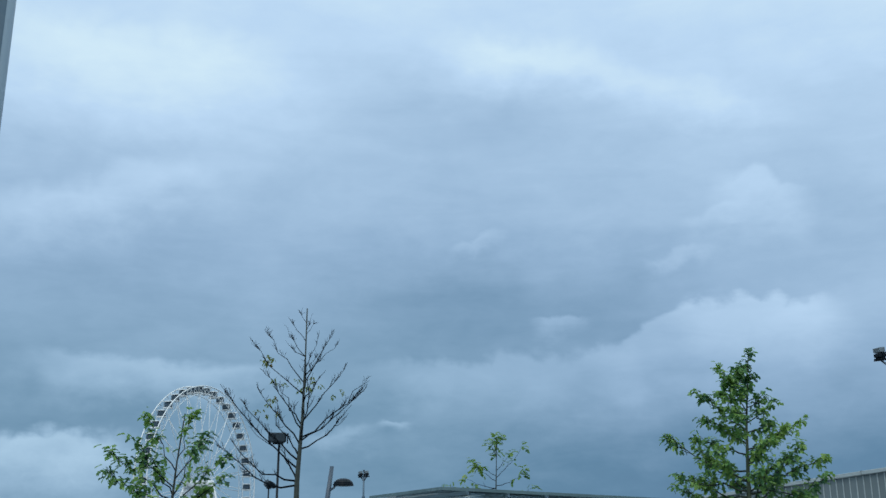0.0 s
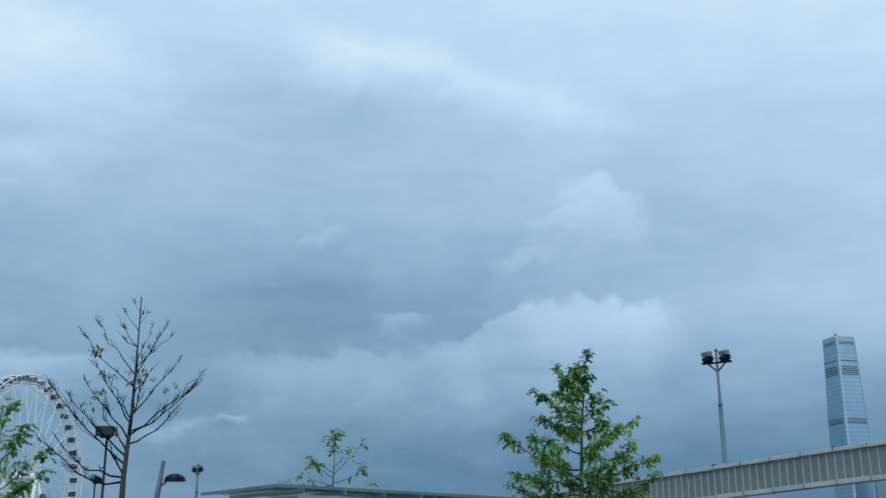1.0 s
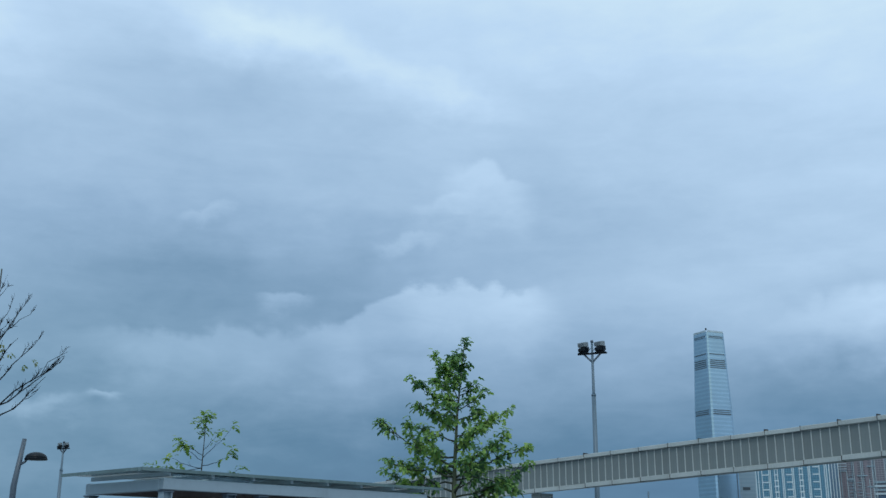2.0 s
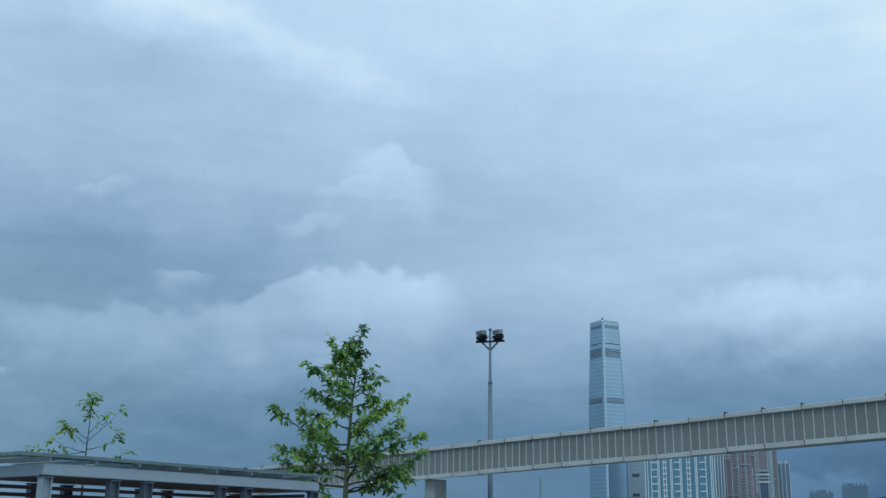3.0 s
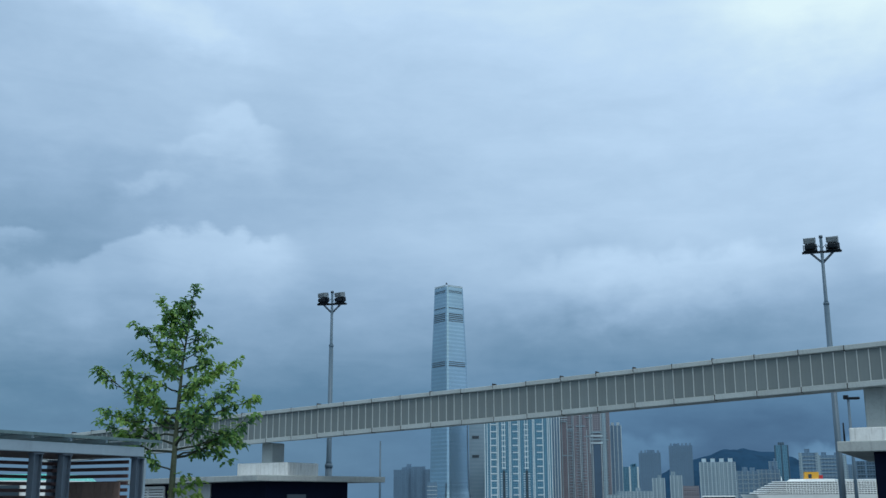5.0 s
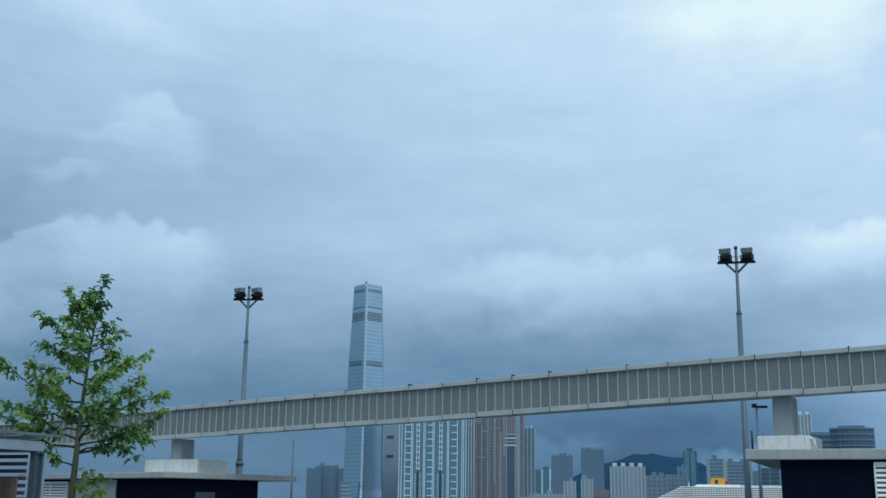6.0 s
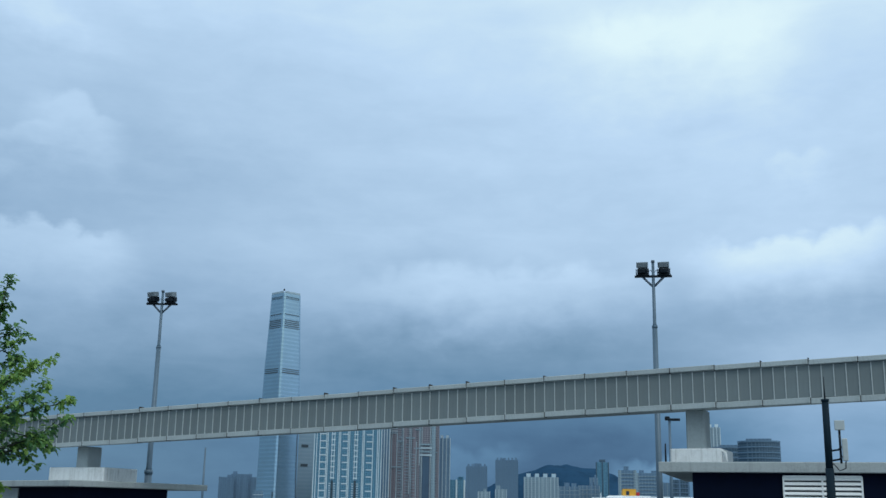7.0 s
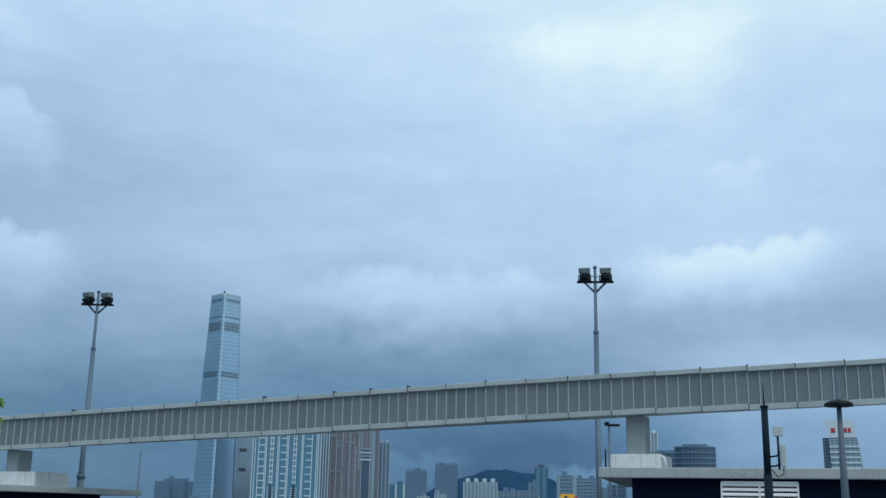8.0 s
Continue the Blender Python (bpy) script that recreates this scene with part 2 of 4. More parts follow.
TIMBER = material("red_brown_timber_slat", (0.1, 0.058, 0.062), 0.6, vary=0.22, grain=18, stain=1.5, bump=0.2, spread=0.2)
BOARD = material("brown_timber_board", (0.2, 0.14, 0.125), 0.6, vary=0.2, grain=14, stain=1.2, bump=0.2, spread=0.1)
CEDAR = material("dark_timber_ceiling", (0.055, 0.032, 0.033), 0.6, vary=0.2, grain=14)
CANOPY_GLASS = bpy.data.materials.new("clear_tinted_glass")
CANOPY_GLASS.use_nodes = True
kg = Graph(CANOPY_GLASS.node_tree)
see, gloss, both = kg.node("ShaderNodeBsdfTransparent"), kg.node("ShaderNodeBsdfGlossy"), kg.node("ShaderNodeMixShader")
dirt = kg.noise(kg.node("ShaderNodeTexCoord").outputs["Object"], 3.0, 5.0)
kg.put(see.inputs[0], kg.ramp(dirt.outputs[0], [(0.3, (0.66, 0.76, 0.77)), (0.7, (0.8, 0.88, 0.88))]))
gloss.inputs["Roughness"].default_value = 0.06
fresnel = kg.node("ShaderNodeFresnel")
kg.put(both.inputs[0], kg.math("MULTIPLY_ADD", fresnel.outputs[0], 0.9, 0.06))
kg.put(both.inputs[1], see.outputs[0])
kg.put(both.inputs[2], gloss.outputs[0])
kg.put(kg.node("ShaderNodeOutputMaterial").inputs[0], both.outputs[0])
BARK = material("grey_brown_bark", (0.04, 0.05, 0.045), 0.85, vary=0.25, grain=30, stain=5, bump=0.5)
BARK_PALE = material("mossy_bark", (0.075, 0.095, 0.062), 0.85, vary=0.25, grain=24, stain=4, bump=0.5)
LIMB = material("dark_green_brown_limb", (0.035, 0.046, 0.032), 0.85, vary=0.2, grain=24)
TWIG = material("dark_twig_bark", (0.005, 0.009, 0.013), 0.9, vary=0.2, grain=30, ior=1.2)
LEAF = leaf_material("broad_green_leaves", [(0.2, (0.02, 0.085, 0.05)), (0.42, (0.09, 0.22, 0.068)), (0.72, (0.23, 0.38, 0.095))])
LEAF_YOUNG = leaf_material("fresh_green_leaves", [(0.1, (0.05, 0.14, 0.035)), (0.5, (0.12, 0.24, 0.05)), (0.9, (0.25, 0.36, 0.08))])
LEAF_DRY = leaf_material("yellowing_leaves", [(0.1, (0.08, 0.14, 0.035)), (0.6, (0.19, 0.22, 0.05)), (0.9, (0.13, 0.08, 0.04))])
PAVING = material("grey_paving", (0.15, 0.175, 0.19), 0.75, vary=0.15, grain=4, stain=0.15)
SEA = material("harbour_water", (0.02, 0.045, 0.05), 0.12, vary=0.2, grain=0.4, stain=0.02, bump=0.6)
SHORE = material("far_shore_ground", (0.1, 0.11, 0.1), 0.9, grain=0.05, stain=0.01)
# Blue instead of wooded green: distance haze painted into the base colour.
HILL = material("hazed_wooded_hill", (0.022, 0.062, 0.12), 0.95, vary=0.2, grain=0.02, stain=0.004, ior=1.04)
WHEEL_WHITE = material("white_wheel_steel", (0.8, 0.82, 0.84), 0.4, vary=0.04, grain=2)
GONDOLA = material("dark_gondola_glass", (0.035, 0.06, 0.085), 0.15, vary=0.1, grain=2)
TALL_GLASS = facade_material("silver_blue_curtain_wall", (0.3, 0.44, 0.54), (0.36, 0.505, 0.6), 8.4, 5.0, 0.42, 0.16, 0.75, 0.0, 0.0)
PALE_GLASS = facade_material("pale_blue_glass_wall", (0.26, 0.38, 0.48), (0.29, 0.41, 0.51), 8.0, 5.0, 0.4, 0.3, 0.0, 0.0, 0.0)
PLANT_LOUVRE = material("dark_plant_louvre", (0.06, 0.085, 0.11), 0.5, vary=0.1, grain=0.3)
TEAL_GLASS = facade_material("teal_glass_wall", (0.05, 0.175, 0.28), (0.12, 0.28, 0.4), 3.3, 3.4, 0.3, 0.2, 0.2)
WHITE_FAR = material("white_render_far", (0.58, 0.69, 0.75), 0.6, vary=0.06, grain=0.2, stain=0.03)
# White render dimmed and blued: distance haze put into the base colour.
WHITE_HAZED = material("hazed_white_render_far", (0.4, 0.51, 0.59), 0.7, vary=0.12, grain=0.2, stain=0.03)
BROWN_FAR = facade_material("dusky_brown_flats", (0.095, 0.115, 0.16), (0.235, 0.23, 0.27), 4.6, 5.0, 0.45, 0.5)
BROWN_PLAIN = material("dusky_pink_tiles_far", (0.2, 0.185, 0.225), 0.7, vary=0.1, grain=0.15, stain=0.03)
# Blue, low-contrast tones: distance haze put into these three facade colours.
GREY_FLATS = facade_material("hazed_grey_flats", (0.085, 0.165, 0.27), (0.135, 0.235, 0.345), 3.2, 6.0, 0.45, 0.5)
PALE_FLATS = facade_material("hazed_pale_flats", (0.12, 0.2, 0.28), (0.28, 0.385, 0.46), 3.2, 6.0, 0.5, 0.5)
HAZY_FLATS = facade_material("hazed_blue_flats", (0.1, 0.185, 0.29), (0.125, 0.22, 0.335), 3.4, 5.0, 0.4, 0.6)
# Shade of the far gateway opening, given as a surface colour.
SLATE = material("slate_blue_recess_shade", (0.05, 0.1, 0.17), 0.6, vary=0.12, grain=0.1, stain=0.03)
DARK_GLASS = facade_material("dark_blue_office_glass", (0.045, 0.09, 0.14), (0.08, 0.14, 0.2), 4.0, 4.5, 0.3, 0.2, 0.2)
SHIP_WHITE = material("white_ship_paint", (0.84, 0.88, 0.9), 0.4, vary=0.04, grain=0.3, stain=0.05)
SHIP_DARK = material("dark_ship_windows", (0.03, 0.05, 0.07), 0.3, vary=0.1, grain=0.3)
FUNNEL = material("yellow_funnel_paint", (0.75, 0.38, 0.03), 0.45, vary=0.06, grain=0.5)
SIGN_RED = material("red_sign_face", (0.45, 0.03, 0.04), 0.4, vary=0.05)
VAN_WHITE = material("white_vehicle_paint", (0.75, 0.77, 0.78), 0.25, vary=0.03)
VAN_TEAL = material("turquoise_vehicle_paint", (0.1, 0.5, 0.48), 0.25, vary=0.04)

# ---- mesh helpers ----


def block(bm, x, y, z, sx, sy, sz, turn=0.0, bevel=0.0, shear=0.0):
    """A box by its centre and size; shear lifts z along x."""
    made = bmesh.ops.create_cube(bm, size=1.0)["verts"]
    bmesh.ops.scale(bm, vec=(sx, sy, sz), verts=made)
    if bevel:
        edges = list({e for w in made for e in w.link_edges})
        made = bmesh.ops.bevel(bm, geom=edges, offset=bevel, segments=1, affect="EDGES")["verts"]
    for w in made:
        w.co.z += w.co.x * shear
    bmesh.ops.transform(bm, matrix=pose(x, y, z, 0, 0, turn), verts=made)
    return made


def tube(bm, points, radii, sides=8, caps=True):
    """A tapered tube through points."""
    rings = []
    points = [Vector(p) for p in points]
    for i, p in enumerate(points):
        along = (points[min(i + 1, len(points) - 1)] - points[max(i - 1, 0)]).normalized()
        side = along.cross(Vector((0.31, 0.87, 0.38)))
        if side.length < 0.05:
            side = along.cross(Vector((1, 0, 0)))
        side.normalize()
        other = along.cross(side)
        rings.append([bm.verts.new(p + (side * math.cos(a) + other * math.sin(a)) * radii[i])
                      for a in (2 * math.pi * j / sides for j in range(sides))])
    for a, b in zip(rings, rings[1:]):
        for j in range(sides):
            bm.faces.new((a[j], a[(j + 1) % sides], b[(j + 1) % sides], b[j]))
    if caps:
        bm.faces.new(rings[0])
        bm.faces.new(rings[-1][::-1])


def finish(bm, name, smooth=False):
    bmesh.ops.recalc_face_normals(bm, faces=bm.faces)
    me = bpy.data.meshes.new(name)
    bm.to_mesh(me)
    bm.free()
    if smooth:
        for f in me.polygons:
            f.use_smooth = True
    return me


def part(name, bm, mat, parent, label="", smooth=False):
    """Links a bmesh as one mesh object under a thing or a part."""
    me = finish(bm, name, smooth)
    me.materials.append(mat)
    ob = new(name, me)
    ob.parent = parent
    return tagged(ob, label)


def piece(name, me, parent, x, y, z, turn=0.0):
    """One more object on a shared mesh."""
    ob = new(name, me)
    ob.parent = parent
    ob.matrix_basis = pose(x, y, z, 0, 0, turn)
    return ob


def box_part(name, dims, mat, parent, label="", turn=0.0, bevel=0.0, shear=0.0):
    bm = bmesh.new()
    block(bm, *dims, turn, bevel, shear)
    return part(name, bm, mat, parent, label)


def tube_part(name, points, radii, mat, parent, label="", sides=12):
    bm = bmesh.new()
    tube(bm, points, radii, sides)
    return part(name, bm, mat, parent, label, smooth=True)


def thing(name, m, label, category, group="", kind=""):
    ob = new(name)
    ob.matrix_basis = m
    return tagged(ob, label, category, group, kind)


# ---- ground, water, far shore ----


def slab(name, outline, top, thick, mat, label, category):
    bm = bmesh.new()
    up = [bm.verts.new((x, y, top)) for x, y in outline]
    down = [bm.verts.new((x, y, top - thick)) for x, y in outline]
    bm.faces.new(up)
    bm.faces.new(down[::-1])
    for i in range(len(up)):
        j = (i + 1) % len(up)
        bm.faces.new((up[i], down[i], down[j], up[j]))
    me = finish(bm, name)
    me.materials.append(mat)
    return tagged(new(name, me), label, category, kind="structure")


slab("ground", [(-420, -300), (260, -300), (260, 78), (-120, 78), (-150, 330), (-420, 330)], 0.0, 5.0, PAVING,
     "grey paved waterfront plaza by the harbour", "ground")
slab("water", [(-4900, -4900), (4900, -4900), (4900, 4900), (-4900, 4900)], -3.0, 1.0, SEA, "dark choppy harbour water", "water")
slab("far_shore", [(-900, 2170), (560, 2170), (700, 1900), (1100, 1380), (2600, 900), (3600, 2400), (1200, 4800), (-900, 4800)], 1.5, 6.0,
     SHORE, "low far shore across the harbour", "ground")

# ---- footbridge ----
BRIDGE = pose(-8.0, 47.0, 0.0, 0, 0, -33.74)
RISE = 0.0345
UNIT = 1.374


def deck_z(along):
    knots = ((-20, 4.78), (0, 5.555), (8, 5.86), (13, 6.03), (21, 6.36), (26, 6.515), (32, 6.645), (50, 6.95))
    for (a, p), (b, q) in zip(knots, knots[1:]):
        if along <= b:
            return p + (q - p) * (along - a) / (b - a)
    return knots[-1][1]


def shared_box(name, size, mat, shear=0.0, bevel=0.0):
    bm = bmesh.new()
    block(bm, 0, 0, 0, *size, 0.0, bevel, shear)
    me = finish(bm, name)
    me.materials.append(mat)
    return me


bridge = thing("footbridge", BRIDGE, "long pale concrete footbridge clad in grey ribbed panels on square piers", "footbridge")
first, count = -12, 45
start = 2.62 + UNIT * first
span_len = UNIT * count
mid_s = start + span_len / 2
box_part("deck", (mid_s, 1.6, deck_z(mid_s) - 0.95, span_len, 2.9, 0.2), CONCRETE, bridge, "concrete deck", shear=RISE)
box_part("parapet_core", (mid_s, 0.13, deck_z(mid_s) - 0.66, span_len, 0.12, 0.8), CONCRETE, bridge, shear=RISE)
box_part("rear_parapet", (mid_s, 3.06, deck_z(mid_s) - 0.56, span_len, 0.16, 0.76), CONCRETE, bridge, shear=RISE)
cop = shared_box("coping", (UNIT - 0.022, 0.3, 0.15), COPING, RISE, 0.012)
fas = shared_box("fascia", (UNIT - 0.022, 0.26, 0.17), COPING, RISE, 0.012)
gap = shared_box("joint_bracket", (0.03, 0.26, 0.17), JOINT)
pan = shared_box("cladding_panel", (UNIT / 4 - 0.03, 0.05, 0.95), PANEL, RISE)
rib = shared_box("rib", (0.028, 0.075, 0.97), RIB)
for i in range(count):
    s0 = start + UNIT * i
    c = s0 + UNIT / 2
    wob = random.uniform(-0.006, 0.006)
    piece("coping", cop, bridge, c, 0.06 + wob, deck_z(c) - 0.075 + wob)
    piece("fascia", fas, bridge, c, 0.08 + wob, deck_z(c) - 1.215 + wob * 1.5)
    piece("joint_bracket", gap, bridge, s0, 0.05, deck_z(s0) - random.choice((0.015, 0.04, 0.07, 0.085)))
    piece("joint_bracket", gap, bridge, s0, 0.09, deck_z(s0) - 1.22)
    for j in range(4):
        a = s0 + UNIT * (j + 0.5) / 4
        piece("cladding_panel", pan, bridge, a, 0.045 + random.uniform(-0.003, 0.003), deck_z(a) - 0.64)
        e = s0 + UNIT * j / 4
        piece("rib", rib, bridge, e, 0.03, deck_z(e) - 0.64)


def pier(along, width, foot, plinth_from, plinth_to, plinth_top, slab_top):
    top = deck_z(along) - 1.25
    bm = bmesh.new()
    block(bm, along, 1.05, (top + foot) / 2, width, 0.8, top - foot, 0, 0.04)
    column = part("pier", bm, COPING, bridge, "stained square concrete pier")
    box_part("plinth", ((plinth_from + plinth_to) / 2, 1.45, (plinth_top + slab_top) / 2, plinth_to - plinth_from, 2.0, plinth_top - slab_top),
             CONCRETE_PALE, bridge, "white painted plinth with dirt streaks", bevel=0.03)
    return column


pier(0.7, 0.6, 3.3, -0.78, 2.05, 3.5, 2.93)
pier(25.2, 0.6, 3.85, 24.42, 26.0, 4.03, 3.55)
pipe = bmesh.new()
tube(pipe, [(25.6, 0.5, 4.0), (25.95, 0.5, 3.99), (26.1, 0.5, 3.9), (26.14, 0.5, 3.57)], [0.05, 0.05, 0.05, 0.05], 10)
part("drain_pipe", pipe, CONCRETE_PALE, bridge, "bent white drain pipe", True)

# ---- flat-roofed buildings under the bridge ----


def louvre(parent, x, y, z, width, height, rows, turn=0.0, mullions=1):
    frame_ob = thing("louvre", pose(x, y, z, 0, 0, turn), "", "")
    frame_ob.parent = parent
    bm = bmesh.new()
    for zz in (-height / 2, height / 2):
        block(bm, 0, 0, zz, width, 0.07, 0.06)
    for k in range(mullions + 2):
        block(bm, -width / 2 + width * k / (mullions + 1), 0, 0, 0.05, 0.08, height)
    part("frame", bm, WHITE, frame_ob)
    bm = bmesh.new()
    block(bm, 0, 0, 0, width, 0.05, height / rows * 0.62)
    blade = finish(bm, "blade")
    blade.transform(pose(0, 0, 0, -28))
    blade.materials.append(WHITE)
    for k in range(rows):
        piece("blade", blade, frame_ob, 0, 0.0, -height / 2 + height * (k + 0.5) / rows)
    tagged(frame_ob, "white metal louvre")
    return frame_ob


def kiosk(corner, turn, length, depth, top, inset_front, inset_left, inset_right, label, thick=0.3):
    k = thing("service_building", pose(corner[0], corner[1], 0, 0, 0, turn), label, "building", "flat-roofed service buildings")
    bm = bmesh.new()
    block(bm, length / 2, depth / 2, top - thick / 2, length, depth, thick, 0, 0.02)
    part("roof_slab", bm, CONCRETE, k, "weathered concrete roof slab")
    box_part("wall", ((inset_left + length - inset_right) / 2, (inset_front + depth - 0.6) / 2, (top - thick) / 2,
                      length - inset_left - inset_right, depth - 0.6 - inset_front, top - thick), NAVY, k, "dark navy painted wall")
    return k


west = kiosk((-6.85, 43.6), 41.8, 6.4, 12.0, 2.93, 0.35, 0.64, 1.74, "low dark navy service building with a concrete roof slab", 0.23)
box_part("side_wall", (0.62, 6.3, 1.33, 0.06, 3.6, 2.66), CONCRETE, west, "bare grey concrete wall strip")
louvre(west, 0.54, 9.9, 2.1, 3.0, 0.95, 8, -90, 1)
box_part("door_frame", (2.08, 0.33, 1.1, 0.9, 0.06, 2.2), GEAR, west, "dark door with steel frame")
east = kiosk((11.62, 32.35), -26.95, 18.0, 9.0, 3.55, 0.25, 0.95, 0.4, "long dark navy service building with a concrete roof slab")
louvre(east, 4.55, 0.2, 2.4, 2.1, 1.5, 11, 0, 1)
stub = thing("roof_post", pose(11.95, 32.6, 3.55), "short dark rod standing on the roof slab", "post")
tube_part("rod", [(0, 0, 0), (0, 0, 0.55)], [0.03, 0.02], BLACK, stub)

# ---- floodlight poles ----


def floodlight(parent, x, z, yaw, size=0.5, tip=0.0, gear=FLOOD_GREY):
    """A deep floodlight: black lamp body tapering to the back, finned gear box above it, glass, yoke and bracket."""
    head = new("floodlight")
    head.parent = parent
    head.matrix_basis = pose(x, 0, z, tip, 0, yaw)
    bm = bmesh.new()
    front = block(bm, 0, 0.02, 0.26 * size, 0.86 * size, 0.66 * size, 0.5 * size, 0, 0.08 * size)
    for w in front:
        if w.co.y > 0.1 * size:
            w.co.x *= 0.78
            w.co.z = 0.3 * size + (w.co.z - 0.3 * size) * 0.8
    block(bm, 0, 0.4 * size, 0.26 * size, 0.5 * size, 0.3 * size, 0.32 * size, 0, 0.05 * size)
    part("housing", bm, BLACK, head, "black floodlight housing")
    if gear:
        bm = bmesh.new()
        block(bm, 0, 0.0, 0.72 * size, 0.78 * size, 0.5 * size, 0.42 * size, 0, 0.05 * size)
        part("gear_box", bm, gear, head, "grey finned gear box")
        fin_me = shared_box("cooling_fin", (0.04 * size, 0.6 * size, 0.4 * size), gear)
        for k in range(6):
            piece("cooling_fin", fin_me, head, (k - 2.5) * 0.155 * size, 0.0, 0.74 * size)
    bm = bmesh.new()
    block(bm, 0, -0.35 * size, 0.3 * size, 0.8 * size, 0.05 * size, 0.44 * size, 0, 0.015)
    part("glass", bm, LENS, head, "grey glazed front")
    bm = bmesh.new()
    block(bm, 0, 0.02, -0.03 * size, 0.5 * size, 0.24 * size, 0.1 * size)
    for side in (-1, 1):
        block(bm, side * 0.46 * size, 0.02, 0.2 * size, 0.05 * size, 0.12 * size, 0.5 * size)
    part("bracket", bm, BLACK, head)
    return head


def flood_pole(x, y, height, yaw, label, scale=1.0, collar=3.5, swing=8, size=0.51):
    p = thing("floodlight_pole", pose(x, y, 0, 0, 0, yaw), label, "lamp post", "twin floodlight poles")
    knee = height - 2.5 * scale
    tube_part("lower_pole", [(0, 0, 0), (0, 0, collar)], [0.165, 0.155], STEEL, p)
    tube_part("pole", [(0, 0, collar), (0, 0, collar + 0.2), (0, 0, knee)], [0.155, 0.12, 0.098], STEEL, p)
    tube_part("upper_pole", [(0, 0, knee), (0, 0, knee + 0.1), (0, 0, height)], [0.098, 0.068, 0.055], STEEL, p)
    tube_part("collar", [(0, 0, collar - 0.09), (0, 0, collar + 0.09)], [0.185, 0.175], STEEL, p)
    tube_part("knee_ring", [(0, 0, knee - 0.05), (0, 0, knee + 0.03)], [0.112, 0.108], STEEL, p)
    tube_part("tip_cap", [(0, 0, height - 0.02), (0, 0, height + 0.07)], [0.075, 0.07], STEEL_DARK, p)
    box_part("crossarm", (0, 0, height - 0.56 * scale, 1.4 * scale, 0.12, 0.07), BLACK, p)
    for side in (-1, 1):
        tube_part("strut", [(0, 0, height - 0.98 * scale), (side * 0.4 * scale, 0, height - 0.58 * scale)], [0.045, 0.045], STEEL_DARK, p, sides=8)
        box_part("arm_plate", (side * 0.4 * scale, 0, height - 0.52 * scale, 0.5 * scale, 0.3 * scale, 0.03), BLACK, p)
        floodlight(p, side * 0.4 * scale, height - 0.49 * scale, 180 - swing, size * scale, -8)
    bm = bmesh.new()
    tube(bm, [(-0.2 * scale, 0.05, height - 0.4 * scale), (-0.1 * scale, 0.07, height - 0.3 * scale), (0.02, 0.07, height - 0.42 * scale),
              (0.12 * scale, 0.07, height - 0.3 * scale), (0.2 * scale, 0.05, height - 0.42 * scale)], [0.014] * 5, 6)
    part("cable", bm, BLACK, p, "black looping cable")
    return p


flood_pole(-4.76, 50.55, 11.46, -10, "tall grey steel pole with twin black floodlights", swing=30, size=0.5)
flood_pole(14.45, 39.85, 11.46, -18, "tall grey steel pole with twin black floodlights behind the footbridge", collar=1.6)
flood_pole(-40.2, 63.3, 8.75, -12, "slim grey pole with small twin floodlights, far off", 0.7, 2.4, 30, 0.5)


def single_flood(x, y, top, yaw, size, label, tip=0.0):
    p = thing("floodlight_post", pose(x, y, 0, 0, 0, yaw), label, "lamp post", "single floodlight posts")
    tube_part("pole", [(0, 0, 0), (0, 0, top)], [0.034, 0.02], BLACK, p, sides=10)
    floodlight(p, -0.02, top - 0.02, 0, size, tip, None)
    return p


single_flood(-12.0, 16.0, 4.02, 30, 0.37, "slim dark pole carrying one large black floodlight", 12)
single_flood(-18.18, 23.86, 4.02, 330, 0.32, "thin pole with a small tilted black floodlight", -20)

dome = thing("dome_street_lamp", pose(-16.93, 24.77, 0, 0, 0, 34), "leaning blue-grey lamp post with a dark dome lantern", "street lamp")
tube_part("post", [(0, 0, 0), (0, 0, 3.4), (0.14, 0, 4.58)], [0.08, 0.075, 0.055], STEEL_DARK, dome)
tube_part("arm", [(0.04, 0, 3.9), (0.2, 0, 4.0), (0.28, 0, 4.12)], [0.035, 0.03, 0.03], STEEL_DARK, dome, sides=8)


def bowl(bm, x, y, z, radius, height, rings=5, sides=20):
    loops = []
    for i in range(rings):
        a = (math.pi / 2) * i / rings
        loops.append([bm.verts.new((x + radius * math.cos(a) * math.cos(b), y + radius * math.cos(a) * math.sin(b), z + height * math.sin(a)))
                      for b in (2 * math.pi * j / sides for j in range(sides))])
    tip = bm.verts.new((x, y, z + height))
    for a, b in zip(loops, loops[1:]):
        for j in range(sides):
            bm.faces.new((a[j], a[(j + 1) % sides], b[(j + 1) % sides], b[j]))
    for j in range(sides):
        bm.faces.new((loops[-1][j], loops[-1][(j + 1) % sides], tip))
    bm.faces.new(loops[0][::-1])


bm = bmesh.new()
bowl(bm, 0.46, 0, 4.1, 0.27, 0.16)
tube(bm, [(0.46, 0, 4.06), (0.46, 0, 4.1)], [0.28, 0.28], 20)
part("lantern", bm, BLACK, dome, "dark dome lantern", True)

disc = thing("disc_street_lamp", pose(11.9, 20.17, 0, 0, 0, -30), "slim green-grey lamp post with a flat disc lantern", "street lamp")
tube_part("post", [(0, 0, 0), (0, 0, 2.4), (0, 0, 4.86)], [0.085, 0.075, 0.035], STEEL_DARK, disc)
bm = bmesh.new()
bowl(bm, 0, 0, 4.21, 0.27, 0.11)
tube(bm, [(0, 0, 4.185), (0, 0, 4.21)], [0.26, 0.27], 20)
